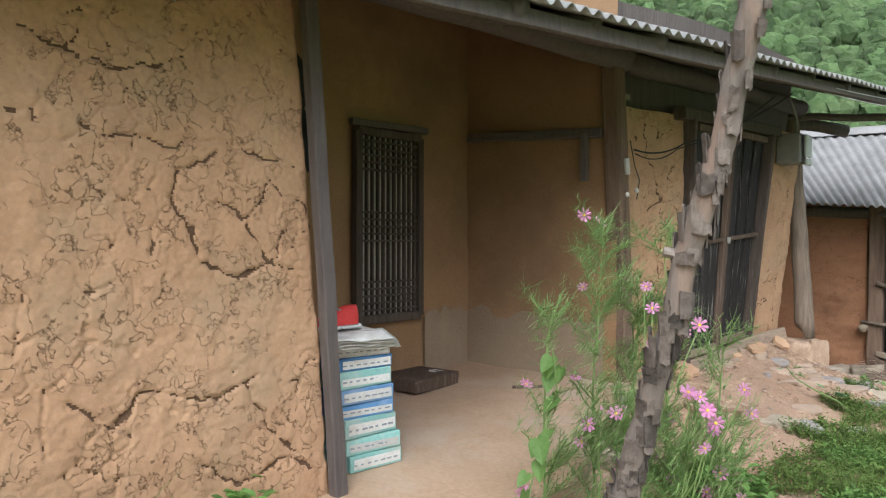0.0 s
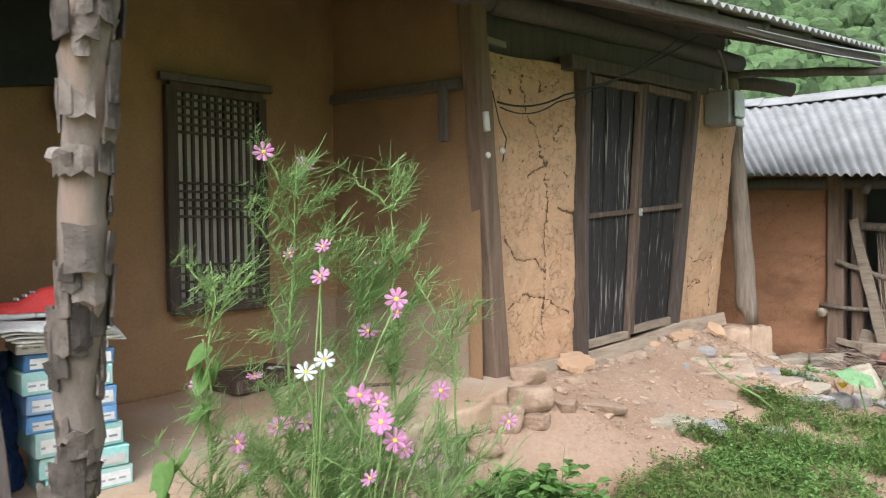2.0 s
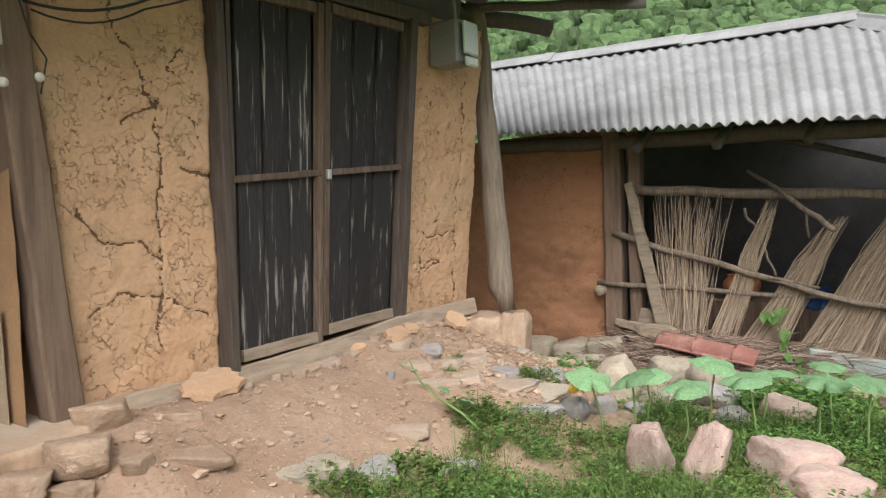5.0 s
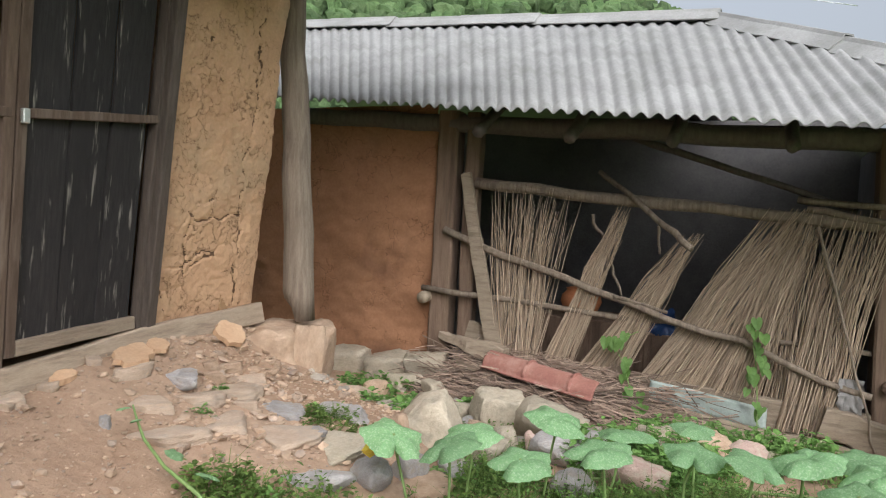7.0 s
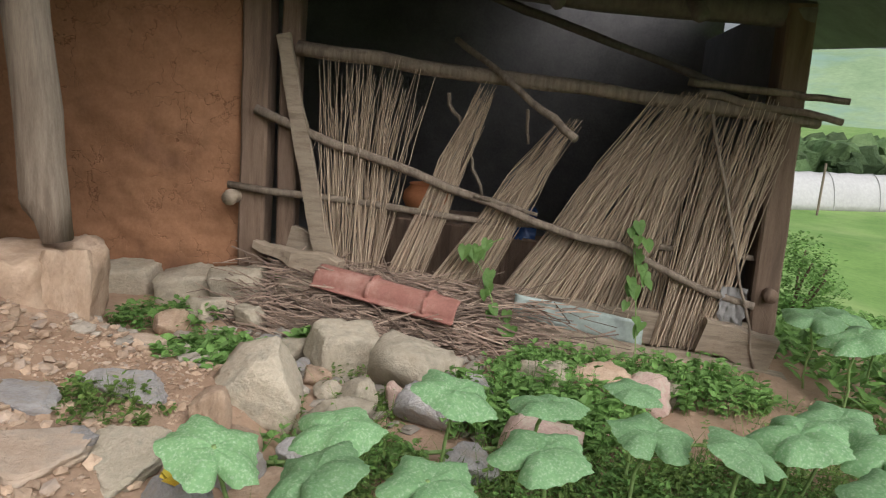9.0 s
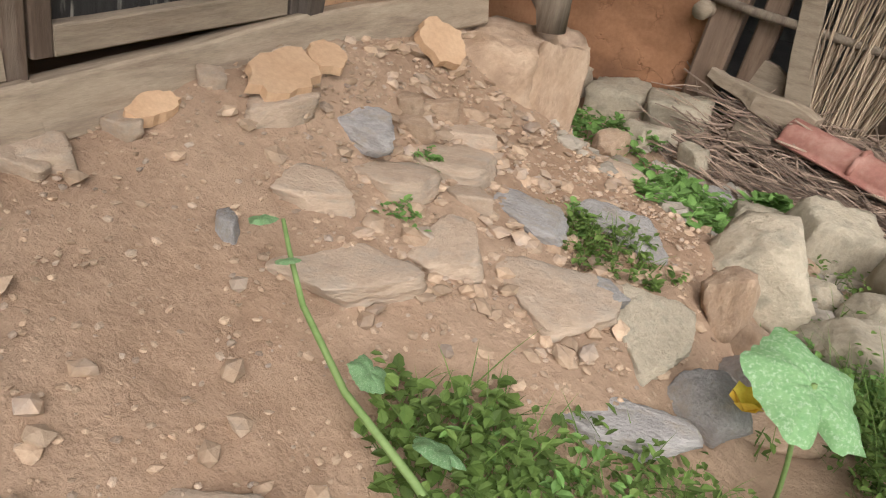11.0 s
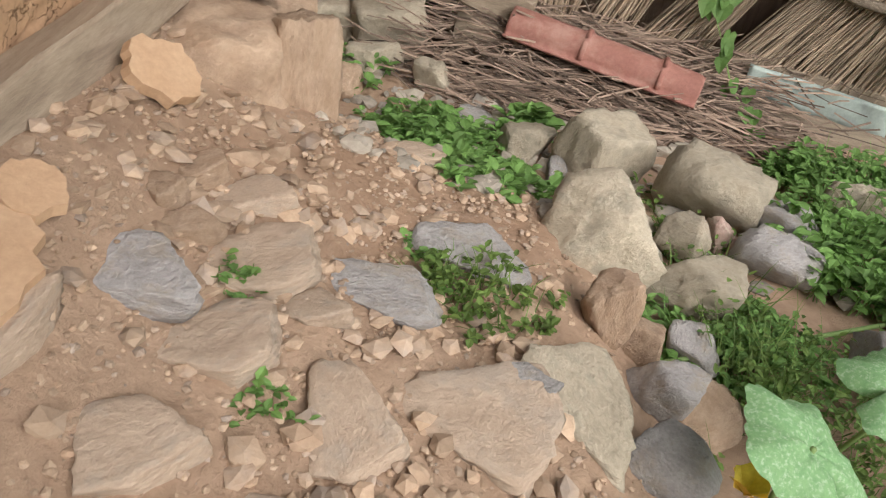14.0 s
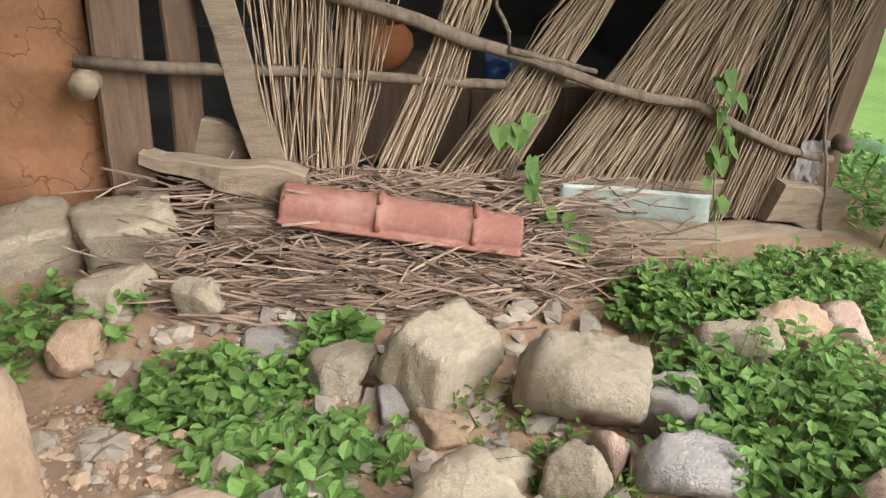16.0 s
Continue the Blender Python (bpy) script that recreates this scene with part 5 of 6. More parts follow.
def bundle(u0, u1, z0, u2, u3, z1, count, seed, label, d=0.10, spread=0.05):
    """A fan of dry stems from the foot (u0 to u1) to the top (u2 to u3)."""
    r = random.Random(seed)
    sheaf = thing("brush_bundle", label, "brushwood", "brush bundles", at=shed_at((u0 + u1) / 2, z0, d))
    for i in range(count):
        t = r.random()
        a = shed_at(u0 + (u1 - u0) * t + r.gauss(0, 0.008), z0 + r.uniform(-0.05, 0.03), d + r.uniform(-0.03, 0.05))
        k = 1 + r.uniform(-spread * 5, spread * 1.4)
        b = shed_at(u2 + (u3 - u2) * min(1.3, max(-0.3, t + r.gauss(0, 0.22))), z1, d - 0.02 + r.uniform(-0.03, 0.03))
        b = a.lerp(b, k)
        o = new("stem", STEMS[i % 8])
        o.parent = sheaf
        o.matrix_parent_inverse = Matrix.Translation(-sheaf.location)
        o.matrix_basis = Matrix.LocRotScale(a, (b - a).to_track_quat("Z", "Y"), (1, 1, (b - a).length))
    return sheaf


bundle(0.71, 1.01, 0.10, 0.72, 1.17, 1.36, 125, 1, "upright sheaf of dry brown stems tucked behind a pole")
bundle(1.10, 1.31, 0.18, 1.56, 1.66, 1.27, 80, 2, "narrow slanting sheaf of dry brown stems")
bundle(1.36, 1.70, 0.12, 2.04, 2.14, 1.10, 115, 3, "slanting sheaf of dry brown stems")
bundle(1.78, 2.60, 0.08, 2.62, 2.88, 1.28, 285, 4, "broad fan of dry brown stems")
bundle(2.45, 2.90, 0.06, 2.74, 2.98, 1.26, 90, 5, "loose sheaf of thin dry stems", 0.05)
bundle(2.72, 3.06, -0.08, 2.98, 3.27, 1.28, 130, 6, "tangled sheaf of grey stems by the post", 0.13)
bundle(0.55, 0.80, 0.45, 0.50, 0.78, 1.10, 9, 7, "few thin bent stems beside the board", 0.07)

# heap of twigs and stubble at the foot
twigs = random.Random(3)
bm = bmesh.new()
for i in range(2600):
    u = twigs.gauss(1.15, 0.5)
    if not 0.15 < u < 2.35:
        continue
    t = twigs.random()
    out = 0.12 + 0.72 * t
    z = 0.13 - 0.32 * t + twigs.uniform(-0.04, 0.05) - 0.03 * abs(u - 1.1)
    a = shed_at(u, z, out)
    an = twigs.gauss(0.1, 0.5) + (3.14 if twigs.random() < 0.5 else 0)
    ln = twigs.uniform(0.10, 0.38)
    b = a + SU * math.cos(an) * ln + SN * math.sin(an) * ln * 0.6 + Vector((0, 0, twigs.gauss(-0.1 * math.sin(an), 0.16) * ln))
    m_ = a.lerp(b, 0.5) + Vector((twigs.gauss(0, 0.012), twigs.gauss(0, 0.012), twigs.gauss(0, 0.012)))
    tube(bm, [a, m_, b], twigs.uniform(0.0028, 0.0055), 4, cap=False)
solid("twig_heap", bm, TWIG, "heap of dry brown twigs and stubble against the shed", "twigs", kind="stuff")
# Sheet added under the twigs; its dark colour stands for shade inside the heap.
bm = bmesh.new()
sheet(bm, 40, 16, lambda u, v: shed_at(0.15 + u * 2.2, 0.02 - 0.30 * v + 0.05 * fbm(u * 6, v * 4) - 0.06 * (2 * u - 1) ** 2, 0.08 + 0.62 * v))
solid("chaff_bed", bm, mat("heap_shade_chaff", (0.06, 0.045, 0.035), (0.13, 0.095, 0.07), 12, 0.95, 0.9, 60, vary=0.0), "matted chaff under the twigs, dark in colour for the shade in the heap", "chaff", kind="stuff", smooth=True)

# ridge tile
tile = thing("ridge_tile", "red half-round ridge tile with two raised ribs, broken at one end", "roof tile", at=shed_at(1.15, 0.06, 0.42))
TL, TR = shed_at(0.72, 0.10, 0.31), shed_at(1.62, 0.03, 0.51)
axis = (TR - TL).normalized()
upv = Vector((0, 0, 1))
sidev = axis.cross(upv).normalized()
upv = sidev.cross(axis)
bm = bmesh.new()


def tile_pt(u, v, extra=0.0):
    rib = 0.012 * (math.exp(-((u - 0.40) / 0.018) ** 2) + math.exp(-((u - 0.80) / 0.018) ** 2))
    a = math.pi * (v - 0.08) / 0.84
    rad = 0.095 + rib + extra
    end = 1.0 - 0.14 * smooth((v - 0.45) / 0.25) if u > 0.9 else 1.0
    p = TL + axis * (u * end * (TR - TL).length)
    if v < 0.08:
        return p + sidev * (0.095 + 0.03 * (0.08 - v) / 0.08) - upv * 0.005
    if v > 0.92:
        return p - sidev * (0.095 + 0.03 * (v - 0.92) / 0.08) - upv * 0.005
    return p + sidev * math.cos(a) * rad + upv * math.sin(a) * rad


sheet(bm, 70, 36, tile_pt)
o = part("tile_body", bm, TERRACOTTA, tile, smooth=True)
md = o.modifiers.new("thickness", "SOLIDIFY")
md.thickness = 0.012
for u in (0.40, 0.80):
    bm = bmesh.new()
    c0 = TL + axis * (u * (TR - TL).length)
    tube(bm, [c0 + sidev * math.cos(a) * 0.100 + upv * math.sin(a) * 0.100 for a in [k * math.pi / 12 for k in range(13)]], 0.014, 8)
    part("rib", bm, TERRACOTTA, tile, smooth=True)
# metal sheet, boards, log pieces
bm = bmesh.new()
sheet(bm, 30, 6, lambda u, v: shed_at(1.90 + u * 0.76, 0.12 - 0.08 * u - 0.13 * v - 0.02 * u * v, 0.19 + 0.015 * fbm(u * 4, v * 2) + 0.03 * v))
o = solid("metal_sheet", bm, ZINC, "bent green-grey metal sheet nailed along the shed foot", "metal sheet", smooth=True)
md = o.modifiers.new("thickness", "SOLIDIFY")
md.thickness = 0.004
bm = bmesh.new()
plank(bm, shed_at(0.80, 0.12, 0.24), shed_at(0.20, 0.235, 0.10), 0.17, 0.09, tuple(SN), 0.03, 8, 0.72)
solid("split_board", bm, WOOD_GREY_X, "pale split slab of wood with a pointed end", "board")
bm = bmesh.new()
plank(bm, shed_at(0.40, 0.27, 0.04), shed_at(0.66, 0.20, 0.04), 0.18, 0.05, tuple(SN), 0.01, 4)
solid("wood_block", bm, WOOD_GREY_X, "notched wooden block at the post foot", "board")
bm = bmesh.new()
plank(bm, shed_at(2.98, 0.02, 0.17), shed_at(3.38, -0.08, 0.16), 0.20, 0.12, tuple(SN), 0.02, 5)
solid("end_block", bm, WOOD_GREY_X, "weathered notched beam end by the shed post", "beam")
bm = bmesh.new()
tube(bm, limb(shed_at(0.05, 0.53, 0.08), shed_at(0.05, 0.52, 0.19), 4, 0.0), 0.05, 12, 0.15)
solid("peg_stump", bm, WOOD_GREY_X, "pale sawn peg end sticking out of the post", "peg", smooth=True)
bm = bmesh.new()
tube(bm, limb(shed_at(3.33, 0.26, 0.04), shed_at(3.34, 0.26, 0.15), 3, 0.0), 0.04, 10, 0.1)
solid("peg_stump", bm, WOOD_POST, "wooden peg through the shed post", "peg", smooth=True)
pole("forked_stick", shed_at(1.40, 1.58, -0.08), shed_at(2.16, 1.08, 0.47), 0.019, "short pale broken stick leaning out over the pole", WOOD_GREY, 0.02, taper=-0.2)
pole("thin_stick", shed_at(1.40, 1.26, 0.04), shed_at(1.63, 0.68, 0.06), 0.013, "thin bent stick among the brush", WOOD_GREY, 0.03)
pole("thin_stick", shed_at(1.86, 1.2, 0.0), shed_at(1.88, 1.0, 0.02), 0.012, "thin short hanging stick", WOOD_GREY, 0.01)
pole("branch_stub_pole", shed_at(1.60, 0.68, 0.16), shed_at(1.98, 0.60, 0.17), 0.016, "side branch of the slanting pole", WOOD_GREY, 0.01)
pole("thin_stick", shed_at(2.88, 1.24, 0.14), shed_at(3.30, -0.14, 0.24), 0.010, "thin pale stick leaning by the shed post", WOOD_GREY, 0.03)
pole("roof_pole", shed_at(2.75, 1.42, 0.0), shed_at(3.56, 1.36, 0.14), 0.024, "grey pole end projecting past the shed post", WOOD_GREY, 0.015, "projecting poles")
pole("roof_pole", shed_at(2.80, 1.36, 0.05), shed_at(3.53, 1.25, 0.16), 0.026, "grey pole end projecting past the shed post", WOOD_GREY, 0.015, "projecting poles")
pole("roof_pole", shed_at(1.3, 1.95, -0.4), shed_at(3.1, 1.36, -0.1), 0.03, "dark pole slanting under the shed roof", WOOD_DARK, 0.02, "projecting poles")
for u in (0.6, 1.3, 2.0, 2.7):
    pole("shed_rafter", shed_at(u, 1.86 - 0.05 * u, 0.45), shed_at(u - 0.1, 2.8 - 0.05 * u, -1.5), 0.045, "dark round rafter under the shed roof", WOOD_DARK, 0.02, "shed rafters", 0.1)
pole("shed_lintel", shed_at(-1.3, 2.02, 0.02), shed_at(3.35, 1.80, 0.02), 0.075, "dark round beam carrying the shed eave", WOOD_DARK, 0.03, taper=0.0)
# inside the shed
bm = bmesh.new()
for k, (u, z, d, r_) in enumerate(((1.18, 0.50, -0.5, 0.17),)):
    prof = [(0.6, -0.5), (0.85, -0.2), (1.0, 0.15), (0.95, 0.45), (0.7, 0.7), (0.75, 0.8)]
    rings = [[bm.verts.new(shed_at(u, z, d) + Vector((math.cos(a) * p * r_, math.sin(a) * p * r_, q * r_))) for a in [i * math.pi / 9 for i in range(18)]] for p, q in prof]
    for r0, r1 in zip(rings, rings[1:]):
        for j in range(18):
            bm.faces.new((r0[j], r0[(j + 1) % 18], r1[(j + 1) % 18], r1[j]))
    bm.faces.new(rings[0][::-1])
solid("clay_pot", bm, CLAY_POT, "orange clay pot in the dark shed", "pot", smooth=True)
bm = bmesh.new()
box(bm, (0.85, -0.75, 0.0), (1.6, -0.3, 0.42), 0.02, 0.01, Matrix(((SU.x, SN.x, 0, S0.x), (SU.y, SN.y, 0, S0.y), (0, 0, 1, 0), (0, 0, 0, 1))))
solid("feed_trough", bm, WOOD_POST, "dark wooden trough inside the shed", "trough")
bm = bmesh.new()
sheet(bm, 14, 10, lambda u, v: shed_at(1.66 + u * 0.3, 0.33 + v * 0.22 + 0.03 * fbm(u * 5, v * 5), -0.35 + 0.06 * fbm(u * 4 + 3, v * 4)))
solid("blue_plastic_bag", bm, BLUE_BAG, "crumpled blue plastic bag inside the shed", "bag", smooth=True)
bm = bmesh.new()
box(bm, (1.6, -0.5, -0.02), (2.7, -0.3, 0.36), 0.01, 0.01, Matrix(((SU.x, SN.x, 0, S0.x), (SU.y, SN.y, 0, S0.y), (0, 0, 1, 0), (0, 0, 0, 1))))
solid("inner_board", bm, WOOD_POST, "dark board lying behind the brush", "board")
bm = bmesh.new()
sheet(bm, 12, 12, lambda u, v: shed_at(3.06 + u * 0.14 + 0.02 * fbm(u * 4, v * 6), 0.30 - v * 0.22, 0.18 + 0.03 * fbm(u * 6, v * 5)))
solid("rag", bm, mat("grey_rag", (0.24, 0.22, 0.21), (0.36, 0.34, 0.32), 10, 0.95, 0.4, 60), "grey rag tied to the slanting pole", "rag", smooth=True)

# heart-leaved climber


def climber(points, seed, label, place=None):
    r = random.Random(seed)
    bm = bmesh.new()
    pts = [Vector(p) if place == "yard" else shed_at(*p) for p in points]
    tube(bm, pts, 0.004, 5)
    top = thing("climbing_vine", label, "plant", "climbers", at=pts[0])
    part("stem", bm, STEM, top)
    for i in range(len(pts) * 4):
        k = r.uniform(0, len(pts) - 1.01)
        p = pts[int(k)].lerp(pts[int(k) + 1], k % 1) + Vector((r.gauss(0, 0.03), -0.02 + r.gauss(0, 0.02), r.gauss(0, 0.02)))
        w = r.uniform(0.05, 0.085)
        b2 = bmesh.new()
        m_ = Matrix.LocRotScale(p, Euler((r.uniform(0.6, 1.5), r.uniform(-0.3, 0.3), r.uniform(-0.5, 0.5))), (w, w, w))
        ring = [b2.verts.new(m_ @ Vector((q * 0.55, s, 0.06 * abs(q)))) for q, s in ((0, 0.30), (0.35, 0.48), (0.8, 0.35), (0.85, 0.0), (0.5, -0.45), (0, -0.85), (-0.5, -0.45), (-0.85, 0.0), (-0.8, 0.35), (-0.35, 0.48))]
        mid = b2.verts.new(m_ @ Vector((0, -0.1, -0.05)))
        for j in range(10):
            b2.faces.new((mid, ring[j], ring[(j + 1) % 10]))
        part("leaf", b2, LEAF, top)


climber([(1.95, -0.1, 0.5), (1.80, 0.05, 0.35), (1.72, 0.2, 0.22), (1.62, 0.35, 0.2), (1.80, 0.45, 0.2)], 1, "heart-leaved green climber over the twigs")
climber([(2.62, -0.15, 0.4), (2.60, 0.1, 0.28), (2.58, 0.3, 0.24), (2.55, 0.45, 0.22), (2.55, 0.6, 0.2)], 2, "heart-leaved green climber on the brush fan")

climber([(-1.50, 2.30, 0.05), (-1.52, 2.34, 0.30), (-1.54, 2.38, 0.52), (-1.56, 2.50, 0.75), (-1.55, 2.62, 0.95), (-1.56, 2.60, 1.12)], 3, "heart-leaved green climber twining up the cosmos", "yard")

# ---- porch things ----
stack_rng = random.Random(12)
heights = (0.105, 0.10, 0.115, 0.085, 0.095, 0.10, 0.08, 0.075)
z = 0.372
skins = (CARD_TEAL, CARD_TEAL, CARD_TEAL, CARD_BLUE, CARD_BLUE, CARD_TEAL, CARD_BLUE, CARD_WHITE)
labels = ("teal and white", "teal and white", "torn teal and white", "blue and white", "white and blue", "teal and white", "blue and white", "dusty white")
for i, h in enumerate(heights):
    h *= 0.86
    box_ = thing("paper_box", labels[i] + " cardboard box stacked on the porch", "box", "stacked boxes", at=(-2.88, 2.745, z))
    dx, dy, rz = stack_rng.uniform(-0.012, 0.012), stack_rng.uniform(-0.03, 0.03) - 0.012 * i, stack_rng.uniform(-0.06, 0.06)
    m_ = Matrix.Translation((-2.88 + dx, 2.745 + dy, z)) @ Matrix.Rotation(rz - 0.12, 4, "Z")
    bm = bmesh.new()
    box(bm, (-0.15, -0.17, 0.0), (0.15, 0.17, h), 0.003, 0.005, m_)
    part("body", bm, skins[i], box_)
    bm = bmesh.new()
    box(bm, (0.1512, -0.15, h * 0.18), (0.1535, 0.155, h * (0.62 if i % 2 else 0.75)), 0.002, 0, m_)
    part("label_panel", bm, CARD_WHITE, box_, "dusty white printed side panel")
    bm = bmesh.new()
    for k in range(7):
        y0 = -0.15 + k * 0.043
        box(bm, (0.1538, y0, h * 0.38), (0.1545, y0 + stack_rng.uniform(0.015, 0.035), h * 0.48), 0, 0, m_)
    part("print", bm, mat("faded_print_%s" % "abcdefgh"[i], (0.22, 0.24, 0.26), (0.32, 0.34, 0.36), 20, 0.8, 0.0, 60), box_, "faded unreadable print")
    z += h + 0.002
top_z = z
bm = bmesh.new()
for k in range(5):
    sheet(bm, 10, 10, lambda u, v: Vector((-3.05 + u * 0.36 + 0.01 * k, 2.46 + v * 0.42 - 0.02 * k, top_z + 0.008 + 0.014 * k + 0.012 * fbm(u * 3 + k, v * 3) - 0.06 * max(0, u - 0.75) * 4 * (0.4 + v * 0.3))))
o = solid("newspaper_pile", bm, NEWS, "crumpled old newspapers on top of the boxes", "newspaper", smooth=True)
md = o.modifiers.new("thickness", "SOLIDIFY")
md.thickness = 0.004
# red shoe
shoe = thing("shoe", "red sports shoe with a white sole on the newspapers", "shoe", at=(-2.9, 2.62, top_z + 0.07))
SZ = top_z + 0.075


def shoe_ring(t, zz, grow):
    w = (0.036 + 0.014 * math.sin(t * math.pi) - 0.006 * t) * grow
    return w


bm = bmesh.new()
rings = []
for i in range(13):
    t = i / 12
    y = 2.48 + t * 0.27
    w = 0.045 * math.sin(min(1, (t + 0.06) / 0.3) * math.pi / 2) * math.sin(min(1, (1.05 - t) / 0.15) * math.pi / 2) + 0.004
    hgt = 0.045 + 0.055 * smooth((t - 0.25) / 0.5)
    rings.append([bm.verts.new((-2.86 + math.cos(a) * w, y, SZ + 0.02 + max(0, math.sin(a)) ** 0.8 * hgt)) for a in [k * math.pi / 8 for k in range(9)]])
for r0, r1 in zip(rings, rings[1:]):
    for j in range(8):
        bm.faces.new((r0[j], r0[j + 1], r1[j + 1], r1[j]))
part("upper", bm, RED_SHOE, shoe, smooth=True)
bm = bmesh.new()
for a_, b_ in ((2.47, 2.62), (2.62, 2.76)):
    box(bm, (-2.908, a_, SZ - 0.004), (-2.812, b_, SZ + 0.022), 0.003, 0.008)
part("sole", bm, RUBBER, shoe, "white rubber sole")
bm = bmesh.new()
for k in range(3):
    box(bm, (-2.885, 2.56 + k * 0.03, SZ + 0.07 + k * 0.012), (-2.835, 2.567 + k * 0.03, SZ + 0.082 + k * 0.012), 0.002, 0.002)
part("laces", bm, RUBBER, shoe, "pale laces")
shoe.location += Vector((0, -0.05, 0))
# blue plastic behind the boxes
bm = bmesh.new()
sheet(bm, 20, 30, lambda u, v: Vector((-2.95 - 0.10 * u + 0.05 * fbm(u * 4, v * 6), 2.44 + u * 0.14 + 0.03 * fbm(u * 5 + 2, v * 5), 0.37 + v * 0.60)))
solid("blue_plastic_sack", bm, BLUE_BAG, "crumpled dark blue plastic sack beside the boxes", "sack", smooth=True)
# black bag and umbrella on the back wall


def hung_bag(cy, z0, z1, w, label):
    bm = bmesh.new()
    rings = []
    for j in range(12):
        t = j / 11
        half = w / 2 * (0.75 + 0.25 * math.sin(t * 3.1)) * (1 - t ** 2.4 * 0.93)
        rings.append([bm.verts.new((-4.02 + math.sin(a) * 0.07 * (1 - t * 0.8) + 0.012 * fbm(a, t * 4), cy + math.cos(a) * half, z0 + (z1 - z0) * t + 0.02 * math.cos(2 * a) * (1 - t))) for a in [k * math.pi / 8 for k in range(9)]])
    for r0, r1 in zip(rings, rings[1:]):
        for j in range(8):
            bm.faces.new((r0[j], r0[j + 1], r1[j + 1], r1[j]))
    return solid("black_bag", bm, BLACK_BAG, label, "bag", smooth=True)


hung_bag(3.25, 2.07, 2.50, 0.36, "black plastic bag hanging from a nail")
bm = bmesh.new()
ring = [(2.80, 2.98), (3.06, 2.96), (3.27, 2.78), (3.27, 2.54), (3.12, 2.32), (2.80, 2.26)]
for e, xx in ((0, -3.98), (1, -4.04)):
    f = [bm.verts.new((xx, y_, z_)) for y_, z_ in ring]
    bm.faces.new(f if e == 0 else f[::-1])
    ring_f = f if e == 0 else ring_f
    if e:
        for i in range(6):
            bm.faces.new((ring_f[i], f[i], f[(i + 1) % 6], ring_f[(i + 1) % 6]))
solid("black_tray", bm, BLACK_BAG, "black eight-sided tray hanging on the porch wall", "tray")
# wooden block, stick on the porch floor
bm = bmesh.new()
box(bm, (-4.02, 3.97, 0.445), (-3.60, 4.47, 0.545), 0.012, 0.01)
solid("wooden_block", bm, WOOD_FRAME, "worn brown wooden block lying on the porch floor", "block")
bm = bmesh.new()
sheet(bm, 6, 6, lambda u, v: Vector((-3.80 + u * 0.08, 4.30 + v * 0.12, 0.550 + 0.02 * abs(fbm(u * 4, v * 4)))))
solid("paper_scrap", bm, CARD_WHITE, "crumpled white paper scrap on the block", "paper")
bm = bmesh.new()
tube(bm, limb((-3.15, 4.55, 0.475), (-2.95, 4.75, 0.478), 5, 0.01), 0.014, 7, 0.2)
solid("stick", bm, WOOD_FRAME, "short brown stick on the porch floor", "stick", smooth=True)
# ledge timbers in the porch
bm = bmesh.new()
plank(bm, (-4.05, 5.13, 2.50), (-2.72, 5.13, 2.42), 0.07, 0.05, (0, -1, 0.2), 0.006)
solid("ledge_timber", bm, WOOD_DARK, "dark horizontal timber set in the porch wall", "timber", kind="structure")
bm = bmesh.new()
plank(bm, (-2.86, 5.10, 2.42), (-2.86, 5.10, 2.05), 0.06, 0.04, (0, -1, 0), 0.004)
solid("hanging_batten", bm, WOOD_DARK, "short dark batten on the porch wall", "batten")
bm = bmesh.new()
plank(bm, (-4.04, 3.72, 2.475), (-4.04, 4.56, 2.495), 0.05, 0.05, (1, 0, 0), 0.006)
solid("lattice_lintel", bm, WOOD_DARK, "dark lintel above the lattice door", "timber", kind="structure")
for y in (2.9, 3.5, 4.1, 4.7, 5.6, 6.3, 7.0, 7.7, 8.4):
    bm = bmesh.new()
    e = eave(y)
    tube(bm, limb((e.x - 0.10, y, e.z + 0.0), (-4.2, y - 0.25, e.z + (e.x + 4.2) * 0.36 - 0.12), 8, 0.03), 0.055, 10, 0.12)
    solid("rafter", bm, WOOD_DARK, "dark crooked round rafter under the eave", "rafter", "house rafters", smooth=True)
# eave board and end boards
bm = bmesh.new()
plank(bm, eave(-2.8) + Vector((-0.12, 0, -0.02)), eave(9.25) + Vector((-0.12, 0, -0.02)), 0.09, 0.03, (1, 0, 0.2), 0.006, 30)
solid("eave_board", bm, WOOD_DARK, "dark eave board under the corrugated sheets", "board", kind="structure")
bm = bmesh.new()
sheet(bm, 40, 8, lambda u, v: (lambda e: Vector((e.x - 0.1 - u * 2.6, 8.45 + v * 0.9, e.z + 0.02 + u * 2.6 * 0.36 - 0.05 + 0.012 * math.sin(u * 150))))(eave(8.45 + v * 0.9)))
solid("eave_end_soffit", bm, mat("brown_soffit_boards", (0.13, 0.10, 0.075), (0.22, 0.17, 0.13), 4, 0.9, 0.4, 40, vary=0.0), "ribbed brown boards under the gable eave", "ceiling", kind="structure", smooth=True)
bm = bmesh.new()
tube(bm, limb((-1.93, 9.28, 2.84), (-2.9, 8.3, 3.10), 8, 0.04), [0.07 - 0.001 * i for i in range(9)], 12, 0.12)
solid("corner_rafter", bm, WOOD_DARK, "dark thick corner rafter under the gable eave", "rafter", smooth=True)
bm = bmesh.new()
tube(bm, limb((-1.10, 9.30, 2.90), (-2.45, 8.72, 2.99), 8, 0.02), 0.04, 10, 0.1)
